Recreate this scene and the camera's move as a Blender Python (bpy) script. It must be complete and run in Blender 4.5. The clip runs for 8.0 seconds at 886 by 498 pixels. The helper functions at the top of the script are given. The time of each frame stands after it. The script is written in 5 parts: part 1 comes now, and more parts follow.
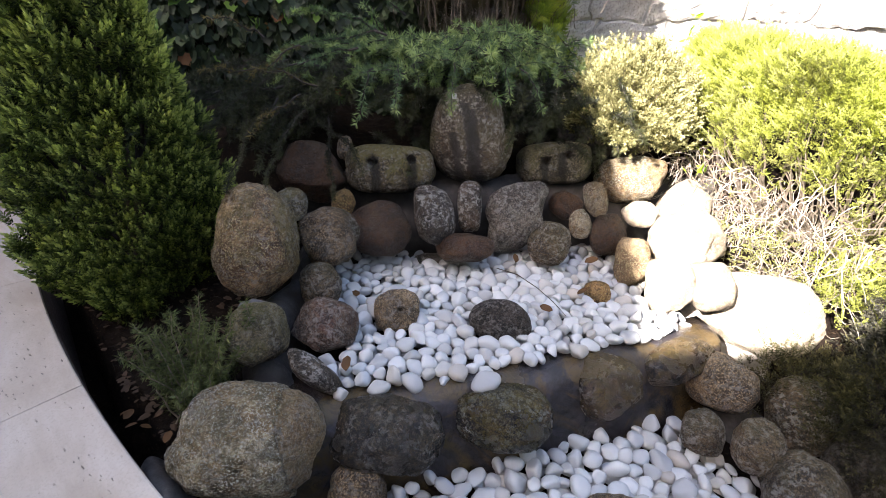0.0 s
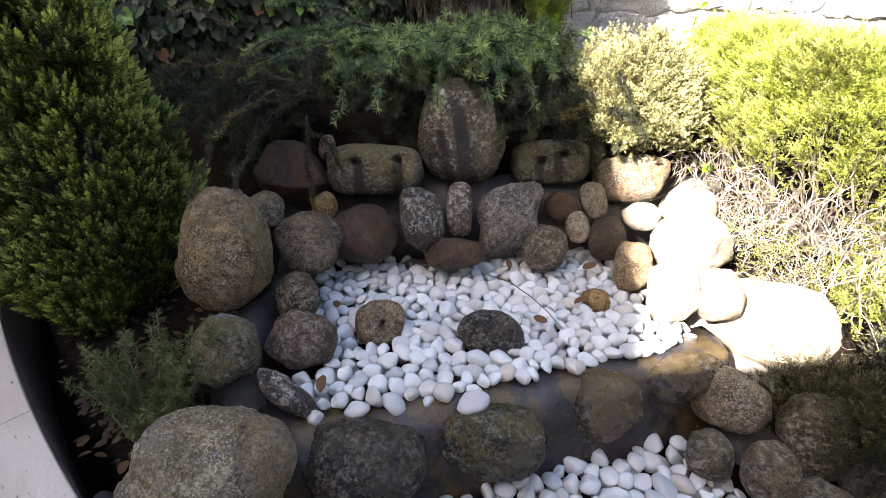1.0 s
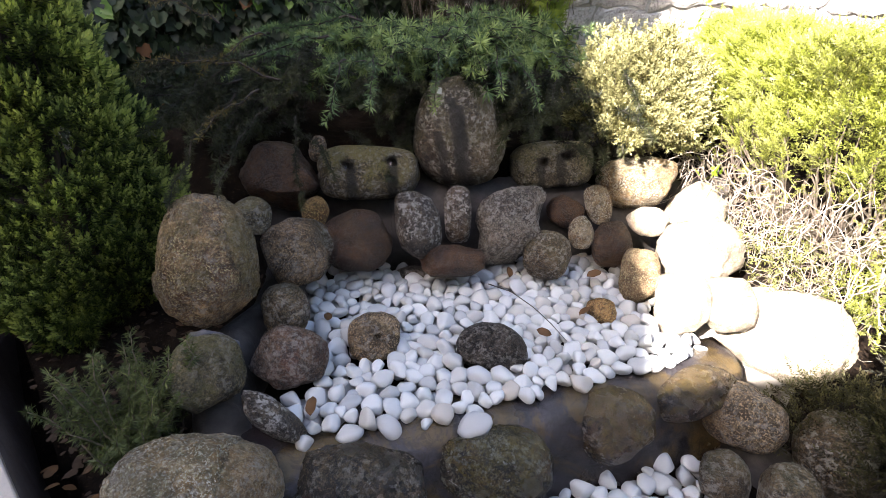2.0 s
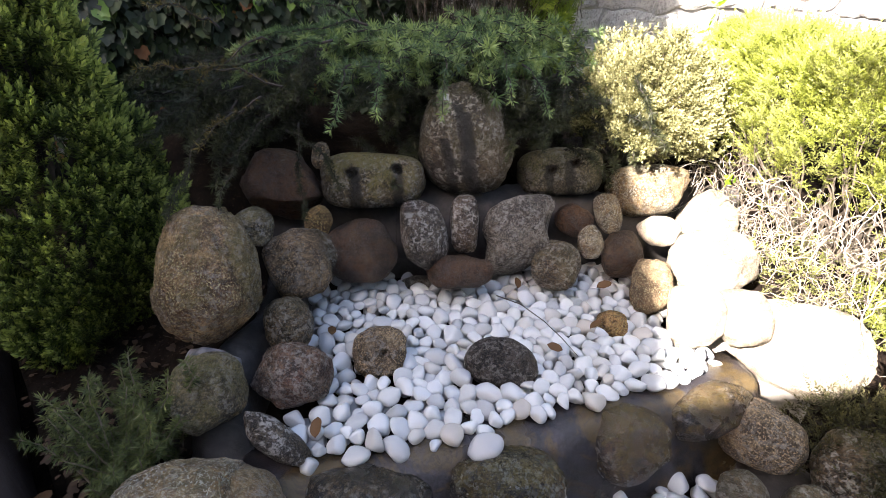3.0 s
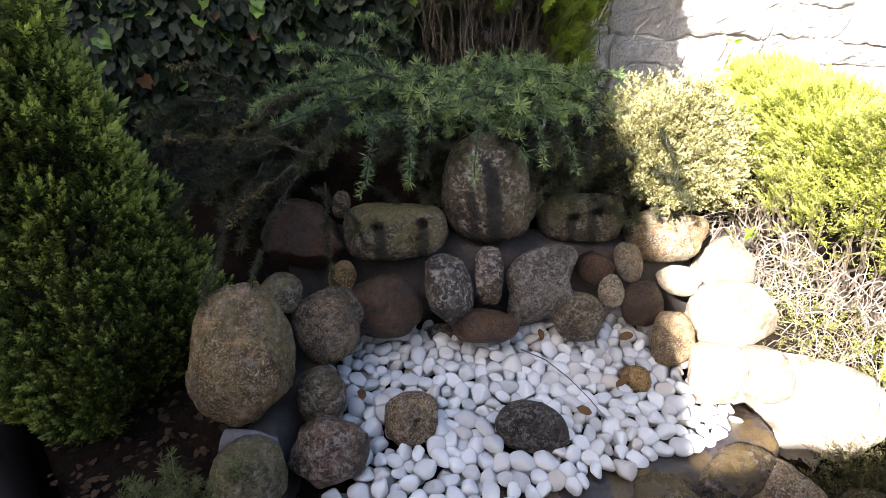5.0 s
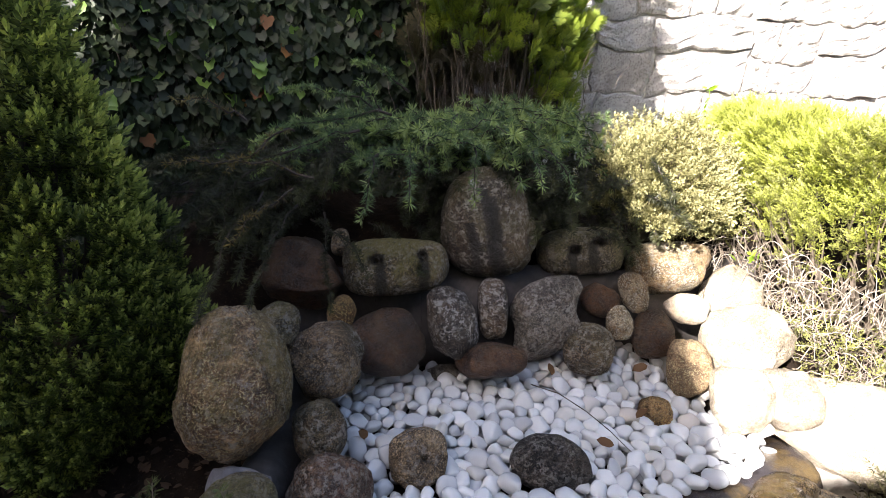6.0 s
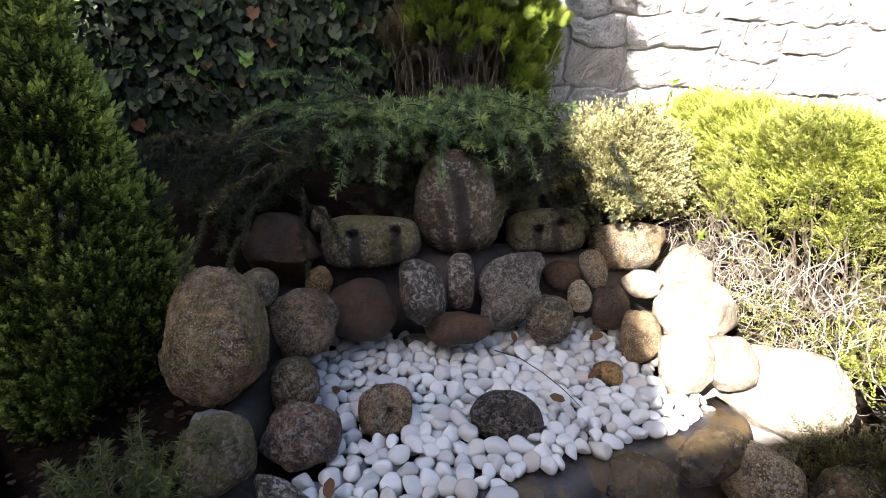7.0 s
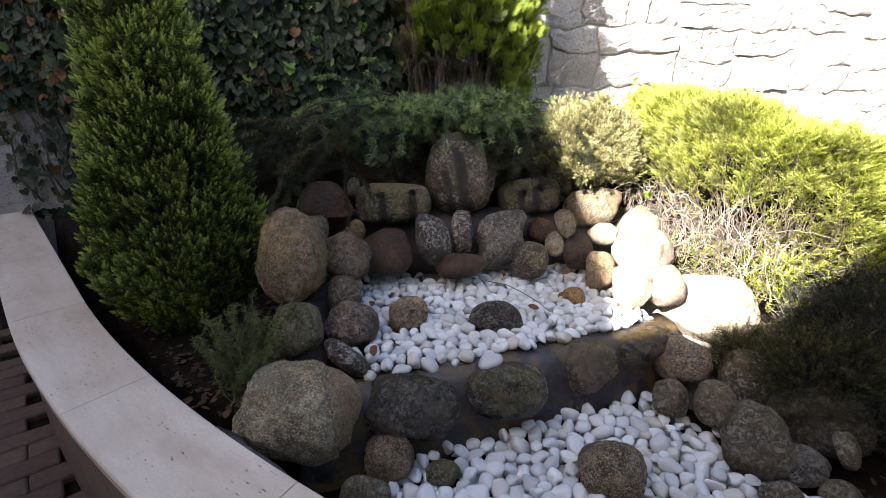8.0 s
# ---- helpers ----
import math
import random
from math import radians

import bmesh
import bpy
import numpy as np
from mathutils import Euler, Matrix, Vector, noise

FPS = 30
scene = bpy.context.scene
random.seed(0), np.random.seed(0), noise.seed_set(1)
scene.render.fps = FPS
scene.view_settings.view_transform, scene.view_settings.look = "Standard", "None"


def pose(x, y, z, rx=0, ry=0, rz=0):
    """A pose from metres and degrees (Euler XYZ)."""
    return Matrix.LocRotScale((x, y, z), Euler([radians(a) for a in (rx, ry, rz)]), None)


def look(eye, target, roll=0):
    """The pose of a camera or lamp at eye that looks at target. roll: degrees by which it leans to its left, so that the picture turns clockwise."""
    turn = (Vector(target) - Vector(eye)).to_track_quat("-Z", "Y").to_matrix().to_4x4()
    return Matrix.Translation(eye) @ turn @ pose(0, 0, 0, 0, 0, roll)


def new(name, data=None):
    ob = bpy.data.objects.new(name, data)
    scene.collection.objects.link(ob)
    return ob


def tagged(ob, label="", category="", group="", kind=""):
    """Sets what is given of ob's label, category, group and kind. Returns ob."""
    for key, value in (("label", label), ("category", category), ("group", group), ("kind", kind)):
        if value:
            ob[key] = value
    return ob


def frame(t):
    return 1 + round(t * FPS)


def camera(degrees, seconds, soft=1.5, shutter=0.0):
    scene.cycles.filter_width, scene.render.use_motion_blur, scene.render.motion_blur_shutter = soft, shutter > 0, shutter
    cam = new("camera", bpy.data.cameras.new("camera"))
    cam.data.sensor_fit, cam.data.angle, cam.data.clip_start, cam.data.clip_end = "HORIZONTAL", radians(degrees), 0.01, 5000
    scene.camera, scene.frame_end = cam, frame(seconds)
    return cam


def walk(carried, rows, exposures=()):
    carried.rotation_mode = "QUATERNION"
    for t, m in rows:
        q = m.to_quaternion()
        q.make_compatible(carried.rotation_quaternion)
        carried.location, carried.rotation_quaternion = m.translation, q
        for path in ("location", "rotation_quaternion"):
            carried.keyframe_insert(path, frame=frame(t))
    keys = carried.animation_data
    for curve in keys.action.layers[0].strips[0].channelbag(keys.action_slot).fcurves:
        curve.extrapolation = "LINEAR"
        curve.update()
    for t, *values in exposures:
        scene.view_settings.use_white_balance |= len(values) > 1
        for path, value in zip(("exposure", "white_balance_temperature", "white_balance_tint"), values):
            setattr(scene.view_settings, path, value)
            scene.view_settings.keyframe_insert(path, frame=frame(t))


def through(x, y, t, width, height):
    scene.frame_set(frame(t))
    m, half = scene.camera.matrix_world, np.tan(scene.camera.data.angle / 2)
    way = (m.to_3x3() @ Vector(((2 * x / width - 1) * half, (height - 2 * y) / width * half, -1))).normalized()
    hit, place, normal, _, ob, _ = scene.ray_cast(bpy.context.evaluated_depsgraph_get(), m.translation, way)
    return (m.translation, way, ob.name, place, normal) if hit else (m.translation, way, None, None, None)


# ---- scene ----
cam = camera(85.4, 8.0, soft=0.35)
PATH = [
    (0, (0.0822, 0.1475, 1.0884), (0.0209, 1.8790, 0.0894), 2.13),
    (0.5, (0.1040, 0.2016, 1.0513), (0.0634, 1.9383, 0.0603), 1.77),
    (1, (0.1299, 0.2760, 1.0606), (0.0620, 1.9997, 0.0485), 1.72),
    (1.2, (0.1307, 0.3039, 1.0610), (0.0698, 2.0274, 0.0481), 1.84),
    (2.3, (0.1043, 0.3991, 1.0420), (0.0631, 2.1166, 0.0178), 2.04),
    (2.5, (0.1010, 0.4127, 1.0512), (0.0587, 2.1305, 0.0278), 2.05),
    (3, (0.0789, 0.4397, 1.0572), (0.0435, 2.1557, 0.0305), 2.25),
    (3.5, (0.0590, 0.4693, 1.0897), (0.0320, 2.1775, 0.0498), 2.50),
    (3.8, (0.0384, 0.4939, 1.1694), (0.0199, 2.1866, 0.1043), 2.71),
    (4, (0.0236, 0.5099, 1.2227), (0.0103, 2.1927, 0.1420), 2.92),
    (4.2, (0.0014, 0.5242, 1.2525), (0.0004, 2.2029, 0.1654), 3.10),
    (4.5, (-0.0355, 0.5490, 1.2783), (-0.0138, 2.1820, 0.1237), 3.54),
    (4.8, (-0.0739, 0.5726, 1.2735), (-0.0321, 2.1972, 0.1078), 3.79),
    (5, (-0.0890, 0.5845, 1.2658), (-0.0479, 2.2628, 0.1788), 3.75),
    (5.2, (-0.0816, 0.5269, 1.2019), (-0.0658, 2.3381, 0.3539), 2.33),
    (6.3, (-0.1150, 0.5201, 1.0745), (-0.0363, 2.3630, 0.3014), 2.50),
    (6.5, (-0.0987, 0.5055, 1.0655), (-0.0042, 2.3465, 0.2898), 2.99),
    (7, (-0.0261, 0.3670, 1.0542), (0.0570, 2.2083, 0.2779), 2.59),
    (7.2, (-0.0099, 0.2741, 1.0482), (0.0696, 2.1152, 0.2711), 2.48),
    (7.5, (-0.0037, 0.0922, 1.0282), (0.0698, 1.9416, 0.2704), 2.01),
    (7.8, (-0.0270, -0.1205, 1.0270), (0.0441, 1.7351, 0.2843), 1.63),
    (8, (-0.0403, -0.2702, 1.0363), (0.0150, 1.5879, 0.2984), 1.31),
]
EXPOSURES = [(0, 3.0, 6600, 17), (2.5, 3.05, 6600, 17), (4, 3.0, 6600, 17), (5, 2.82, 6550, 17), (6.5, 2.6, 6500, 17), (7, 2.58, 6500, 17), (8, 2.55, 6500, 17)]
walk(cam, [(t, look(eye, target, roll)) for t, eye, target, roll in PATH], EXPOSURES)

# ---------------------------------------------------------------- light
SUN_WAY = Vector((0.55, 0.60, -0.58)).normalized()
world = bpy.data.worlds.new("sky")
scene.world = world
world.use_nodes = True
wn = world.node_tree.nodes
sky = wn.new("ShaderNodeTexSky")
sky.sky_type = "NISHITA"
sky.sun_disc = False
sky.sun_elevation = radians(35.5)
sky.sun_rotation = radians(222.5)
sky.dust_density = 3.0
world.node_tree.links.new(sky.outputs[0], wn["Background"].inputs[0])
wn["Background"].inputs[1].default_value = 0.10
sun = new("sun", bpy.data.lights.new("sun", "SUN"))
sun.data.energy = 5.0
sun.data.angle = radians(0.6)
sun.data.color = (1.0, 0.96, 0.91)
sun.matrix_world = look(Vector((0, 0, 8)) - SUN_WAY * 4, Vector((0, 0, 8)))


# ---------------------------------------------------------------- helpers for building
def finish(ob, mat):
    if mat:
        ob.data.materials.append(mat)
    return ob


def part(name, bm, material, parent=None, label="", smooth=True):
    me = bpy.data.meshes.new(name)
    bm.to_mesh(me)
    bm.free()
    if smooth:
        me.polygons.foreach_set("use_smooth", [True] * len(me.polygons))
    ob = finish(new(name, me), material)
    if parent:
        ob.parent = parent
    if label:
        ob["label"] = label
    return ob


def array_mesh(name, verts, faces, smooth=False):
    """A mesh from arrays of vertices (n, 3) and equal-sided faces (m, k)."""
    verts, faces = np.asarray(verts, np.float32), np.asarray(faces, np.int32)
    me = bpy.data.meshes.new(name)
    me.vertices.add(len(verts))
    me.vertices.foreach_set("co", verts.ravel())
    me.loops.add(faces.size)
    me.loops.foreach_set("vertex_index", faces.ravel())
    me.polygons.add(len(faces))
    me.polygons.foreach_set("loop_start", np.arange(len(faces), dtype=np.int32) * faces.shape[1])
    if smooth:
        me.polygons.foreach_set("use_smooth", np.ones(len(faces), bool))
    me.update(calc_edges=True)
    return me


def child(name, me, material, parent, label=""):
    ob = new(name, me)
    if material and not me.materials:
        me.materials.append(material)
    ob.parent = parent
    if label:
        ob["label"] = label
    return ob


def thing(name, at, label, category, group="", kind=""):
    return tagged(pose_empty(name, at), label, category, group, kind)


def pose_empty(name, at):
    ob = new(name)
    ob.location = at
    ob.empty_display_size = 0.1
    return ob


def unit(v):
    return v / np.maximum(np.linalg.norm(v, axis=-1, keepdims=True), 1e-9)


def strewn(tv, tf, places, ways, sizes, rng, spin=True, facing=None):
    """Copies of a template (local z runs along each way) as arrays of vertices and faces."""
    tv, tf = np.asarray(tv, float), np.asarray(tf, int)
    places, ways = np.asarray(places, float), unit(np.asarray(ways, float))
    n = len(places)
    ref = rng.normal(size=(n, 3)) if facing is None else np.asarray(facing, float)
    x = unit(np.cross(ref, ways))
    y = np.cross(ways, x)
    basis = np.stack([x, y, ways], 2)
    v = np.einsum("nij,kj->nki", basis, tv[:, :3]) * np.asarray(sizes, float).reshape(n, 1, -1) + places[:, None]
    if tv.shape[1] > 3:  # age of each leaf, from old (0) to young (1)
        age = tv[None, :, 3:] + rng.normal(0, 0.16, (n, 1, 1))
        v = np.concatenate([v, age], 2)
        f = tf[None] + (np.arange(n) * len(tv))[:, None, None]
        return v.reshape(-1, 4), f.reshape(-1, tf.shape[1])
    f = tf[None] + (np.arange(n) * len(tv))[:, None, None]
    return v.reshape(-1, 3), f.reshape(-1, tf.shape[1])


def joined(blocks):
    vs, fs, k = [], [], 0
    for v, f in blocks:
        vs.append(v)
        fs.append(f + k)
        k += len(v)
    return np.concatenate(vs), np.concatenate(fs)


def tube(points, radii, sides=6):
    """Arrays of a tapered tube along points."""
    p = np.asarray(points, float)
    r = np.asarray(radii, float)
    t = unit(np.gradient(p, axis=0))
    ref = np.array([0.31, 0.2, 0.93]) if abs(t[0, 2]) < 0.9 else np.array([1.0, 0.1, 0])
    x = unit(np.cross(t, ref))
    y = np.cross(t, x)
    a = np.linspace(0, 2 * np.pi, sides, endpoint=False)
    ring = p[:, None] + r[:, None, None] * (np.cos(a)[None, :, None] * x[:, None] + np.sin(a)[None, :, None] * y[:, None])
    n = len(p)
    f = [[i * sides + j, i * sides + (j + 1) % sides, (i + 1) * sides + (j + 1) % sides, (i + 1) * sides + j] for i in range(n - 1) for j in range(sides)]
    return ring.reshape(-1, 3), np.array(f)


def smoothstep(a, b, v):
    t = np.clip((v - a) / (b - a), 0, 1)
    return t * t * (3 - 2 * t)


# ---------------------------------------------------------------- materials
class Nodes:
    def __init__(self, name):
        self.mat = bpy.data.materials.new(name)
        self.mat.use_nodes = True
        self.tree = self.mat.node_tree
        self.n = self.tree.nodes
        self.bsdf = self.n["Principled BSDF"]
        self.coord = self.n.new("ShaderNodeTexCoord").outputs["Object"]

    def link(self, a, b):
        self.tree.links.new(a, b)

    def value(self, sock, v):
        if hasattr(v, "is_output"):
            self.link(v, sock)
        else:
            sock.default_value = v

    def noise(self, scale, detail=4, rough=0.6, vector=None, stretch=None, distort=0.0):
        node = self.n.new("ShaderNodeTexNoise")
        node.inputs["Scale"].default_value = scale
        node.inputs["Detail"].default_value = detail
        node.inputs["Roughness"].default_value = rough
        node.inputs["Distortion"].default_value = distort
        v = vector or self.coord
        if stretch:
            m = self.n.new("ShaderNodeMapping")
            m.inputs["Scale"].default_value = stretch
            self.link(v, m.inputs[0])
            v = m.outputs[0]
        self.link(v, node.inputs["Vector"])
        return node.outputs[0]

    def voronoi(self, scale, feature="F1", vector=None, out=0):
        node = self.n.new("ShaderNodeTexVoronoi")
        node.feature = feature
        node.inputs["Scale"].default_value = scale
        self.link(vector or self.coord, node.inputs["Vector"])
        return node.outputs[out]

    def ramp(self, fac, stops):
        node = self.n.new("ShaderNodeValToRGB")
        while len(node.color_ramp.elements) < len(stops):
            node.color_ramp.elements.new(0.5)
        for e, (p, c) in zip(node.color_ramp.elements, stops):
            e.position = p
            e.color = (*c, 1) if isinstance(c, tuple) else (c, c, c, 1)
        self.link(fac, node.inputs[0])
        return node.outputs[0]

    def mix(self, fac, a, b, mode="MIX"):
        node = self.n.new("ShaderNodeMix")
        node.data_type = "RGBA"
        node.blend_type = mode
        for sock, v in ((node.inputs[0], fac), (node.inputs[6], a), (node.inputs[7], b)):
            self.value(sock, (*v, 1) if isinstance(v, tuple) and len(v) == 3 else v)
        return node.outputs[2]

    def math(self, op, a, b=0.0):
        node = self.n.new("ShaderNodeMath")
        node.operation = op
        self.value(node.inputs[0], a)
        self.value(node.inputs[1], b)
        return node.outputs[0]

    def shifted(self):
        """Object coordinates moved by each object's own random number."""
        info = self.n.new("ShaderNodeObjectInfo").outputs["Random"]
        node = self.n.new("ShaderNodeVectorMath")
        node.operation = "ADD"
        self.link(self.coord, node.inputs[0])
        self.link(self.math("MULTIPLY", info, 37.0), node.inputs[1])
        self.coord = node.outputs[0]
        return info

    def upward(self):
        g = self.n.new("ShaderNodeNewGeometry").outputs["Normal"]
        s = self.n.new("ShaderNodeSeparateXYZ")
        self.link(g, s.inputs[0])
        return s.outputs[2]

    def bump(self, height, strength, distance, under=None):
        node = self.n.new("ShaderNodeBump")
        node.inputs["Strength"].default_value = strength
        node.inputs["Distance"].default_value = distance
        self.link(height, node.inputs["Height"])
        if under:
            self.link(under, node.inputs["Normal"])
        return node.outputs[0]

    def done(self, colour, rough, normal=None, **more):
        self.value(self.bsdf.inputs["Base Color"], (*colour, 1) if isinstance(colour, tuple) else colour)
        self.value(self.bsdf.inputs["Roughness"], rough)
        if normal:
            self.link(normal, self.bsdf.inputs["Normal"])
        for k, v in more.items():
            self.value(self.bsdf.inputs[k.replace("_", " ")], v)
        return self.mat


def rock_material(name, dark, light, grain=0.5, lichen=0.0, moss=0.0, wet=0.0, lichen_colour=(0.42, 0.40, 0.36), moss_colour=(0.11, 0.10, 0.03), stain=(0.22, 0.12, 0.05), stained=0.3, streaks=(), zone=None):
    k = Nodes(name)
    own = k.coord
    info = k.shifted()
    dark, light, stain = [tuple(v * f for v, f in zip(some, (1.10, 0.97, 0.74))) for some in (dark, light, stain)]
    big = k.noise(5, 7, 0.72, distort=1.1)
    grain = min(1.0, grain * 1.05)
    col = k.mix(k.ramp(big, [(0.42, 0.0), (0.58, 1.0)]), dark, light)
    st = k.noise(4.3, 3, 0.6, distort=1.0)
    col = k.mix(k.math("MULTIPLY", k.ramp(st, [(0.46, 0.0), (0.60, 1.0)]), stained), col, stain)
    # weathered patches, then the crystals of the granite: dark and pale grains
    deep = tuple(c * 0.36 for c in dark)
    patch = k.noise(13, 9, 0.72, distort=0.8)
    col = k.mix(k.math("MULTIPLY", k.ramp(patch, [(0.45, 1.0), (0.52, 0.0)]), 0.72), col, tuple(c * 0.55 for c in dark))
    col = k.mix(k.math("MULTIPLY", k.ramp(patch, [(0.56, 0.0), (0.62, 1.0)]), 0.55), col, tuple(min(0.7, c * 1.25) for c in light))
    fine = k.noise(165, 2, 0.75)
    gritty = k.ramp(k.noise(5.5, 4, 0.6, distort=0.7), [(0.40, 0.35), (0.60, 1.0)])
    mid = k.noise(60, 7, 0.78, distort=0.4)
    col = k.mix(k.math("MULTIPLY", k.ramp(mid, [(0.43, 1.0), (0.49, 0.0)]), grain * 0.75), col, deep)
    col = k.mix(k.math("MULTIPLY", k.ramp(mid, [(0.56, 0.0), (0.61, 1.0)]), grain * 0.5), col, tuple(min(0.75, c * 1.7) for c in light))
    col = k.mix(k.math("MULTIPLY", k.ramp(fine, [(0.42, 1.0), (0.48, 0.0)]), k.math("MULTIPLY", gritty, grain * 0.72)), col, deep)
    col = k.mix(k.math("MULTIPLY", k.ramp(fine, [(0.55, 0.0), (0.61, 1.0)]), k.math("MULTIPLY", gritty, grain * 0.72)), col, tuple(min(0.8, c * 2.3 + 0.02) for c in light))
    blot = k.noise(24, 6, 0.8, distort=0.9)
    col = k.mix(k.math("MULTIPLY", k.ramp(blot, [(0.36, 1.0), (0.42, 0.0)]), 0.6), col, deep)
    if zone:  # a weathered face of another colour beyond a wavy crack
        way, far, tone = zone
        dot = k.n.new("ShaderNodeVectorMath")
        dot.operation = "DOT_PRODUCT"
        k.link(own, dot.inputs[0])
        dot.inputs[1].default_value = way
        edge = k.math("ADD", k.math("SUBTRACT", dot.outputs["Value"], far), k.math("MULTIPLY", k.math("SUBTRACT", k.noise(14, 5, 0.7), 0.5), 0.07))
        col = k.mix(k.math("MULTIPLY", k.ramp(edge, [(0.0, 0.0), (0.006, 1.0)]), 0.62), col, k.mix(k.ramp(mid, [(0.42, 0.0), (0.58, 1.0)]), tuple(c * 0.45 for c in tone), tone))
        col = k.mix(k.math("MULTIPLY", k.ramp(k.math("ABSOLUTE", edge), [(0.0, 1.0), (0.0035, 0.0)]), 0.75), col, (0.02, 0.015, 0.01))
    if lichen:  # crisp pale flecks, gathered in patches
        l1 = k.noise(11, 5, 0.7, distort=0.8)
        l2 = k.noise(62, 5, 0.75)
        m = k.math("MULTIPLY", k.ramp(l1, [(0.42, 0.0), (0.52, 1.0)]), k.ramp(l2, [(0.51, 0.0), (0.55, 1.0)]))
        col = k.mix(k.math("MULTIPLY", m, lichen), col, lichen_colour)
        l3 = k.math("MULTIPLY", k.ramp(k.noise(17, 6, 0.75, distort=1.0), [(0.565, 0.0), (0.60, 1.0)]), k.ramp(l2, [(0.42, 0.0), (0.5, 1.0)]))
        col = k.mix(k.math("MULTIPLY", l3, lichen * 0.8), col, lichen_colour)
    if moss:
        m1 = k.noise(9, 6, 0.7, distort=0.5)
        m2 = k.math("ADD", m1, k.math("MULTIPLY", k.upward(), 0.14))
        m3 = k.math("MULTIPLY", k.ramp(m2, [(0.50, 0.0), (0.64, 1.0)]), k.ramp(k.noise(85, 3, 0.7), [(0.36, 0.2), (0.55, 1.0)]))
        col = k.mix(k.math("MULTIPLY", m3, moss), col, moss_colour)
    if streaks:  # dark wet runs below the drilled spouts
        sep = k.n.new("ShaderNodeSeparateXYZ")
        k.link(own, sep.inputs[0])
        wob = k.math("MULTIPLY", k.math("SUBTRACT", k.noise(22, 3, 0.6), 0.5), 0.035)
        for sx, sy in streaks:
            off = k.math("ABSOLUTE", k.math("ADD", k.math("SUBTRACT", sep.outputs[0], sx), wob))
            band = k.math("MULTIPLY", k.ramp(off, [(0.012, 1.0), (0.024, 0.0)]), k.math("LESS_THAN", sep.outputs[1], sy))
            col = k.mix(k.math("MULTIPLY", band, 0.85), col, (0.016, 0.013, 0.009))
    shade = k.math("ADD", k.math("MULTIPLY", info, 0.3), 0.85)
    node = k.n.new("ShaderNodeHueSaturation")
    k.value(node.inputs["Value"], shade)
    k.link(col, node.inputs["Color"])
    col = node.outputs[0]
    b = k.bump(blot, 0.9, 0.02)
    b = k.bump(k.math("MULTIPLY", patch, 1.0), 0.6, 0.03, b)
    b = k.bump(k.noise(34, 8, 0.82), 1.0, 0.020, b)
    b = k.bump(fine, 1.0, 0.008, b)
    rough = k.ramp(k.noise(12, 4, 0.6), [(0.35, max(0.10, 0.52 - 0.42 * wet)), (0.7, 0.80 - 0.45 * wet)])
    return k.done(col, rough, b, Specular_IOR_Level=0.35 + 0.4 * wet)


GRANITE = rock_material("granite", (0.11, 0.085, 0.060), (0.31, 0.25, 0.185), 1.0, lichen=0.4, stained=0.4, stain=(0.16, 0.095, 0.045))
GREY = rock_material("grey_granite", (0.050, 0.049, 0.052), (0.160, 0.157, 0.160), 0.7, lichen=0.5, stained=0.15)
# light granite, its colour raised towards white for the glare of full sun
SUNPALE = rock_material("sun_bright_granite", (0.46, 0.43, 0.39), (0.66, 0.65, 0.64), 0.35, stained=0.3, stain=(0.32, 0.22, 0.12))
TAN = rock_material("tan_granite", (0.20, 0.145, 0.098), (0.42, 0.34, 0.25), 0.6, stained=0.35, stain=(0.25, 0.15, 0.08))
BIG = rock_material("brown_granite", (0.11, 0.070, 0.044), (0.42, 0.31, 0.215), 0.85, lichen=0.35, moss=0.55, stained=0.6, stain=(0.12, 0.055, 0.022), moss_colour=(0.15, 0.12, 0.035), zone=((0.9, 0.25, 0.1), 0.085, (0.20, 0.155, 0.06)))
BIGGREY = rock_material("speckled_granite", (0.21, 0.178, 0.135), (0.52, 0.475, 0.39), 1.0, lichen=0.35, moss=0.3, stained=0.8, stain=(0.27, 0.165, 0.07), moss_colour=(0.14, 0.13, 0.05), zone=((0.94, 0.2, 0.1), 0.095, (0.34, 0.215, 0.105)))
MOSSY = rock_material("mossy_granite", (0.060, 0.055, 0.042), (0.19, 0.172, 0.128), 0.8, lichen=0.4, moss=0.6, stained=0.4, stain=(0.06, 0.045, 0.018), moss_colour=(0.15, 0.13, 0.035))
SPOUT = rock_material("spout_granite", (0.046, 0.040, 0.026), (0.150, 0.132, 0.085), 0.9, lichen=0.5, moss=0.85, stained=0.3, stain=(0.06, 0.045, 0.018), moss_colour=(0.17, 0.145, 0.04), streaks=((-0.062, 0.050), (0.088, 0.050)))
SPOUTEAST = rock_material("east_spout_granite", (0.045, 0.045, 0.036), (0.15, 0.145, 0.115), 0.8, lichen=0.4, moss=0.6, stained=0.3, stain=(0.06, 0.045, 0.018), moss_colour=(0.14, 0.13, 0.045), streaks=((-0.03, 0.03), (0.05, 0.045)))
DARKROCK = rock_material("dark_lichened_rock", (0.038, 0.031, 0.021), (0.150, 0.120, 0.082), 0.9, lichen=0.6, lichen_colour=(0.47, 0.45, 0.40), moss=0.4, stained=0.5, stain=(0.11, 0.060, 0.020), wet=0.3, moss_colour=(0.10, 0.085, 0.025))
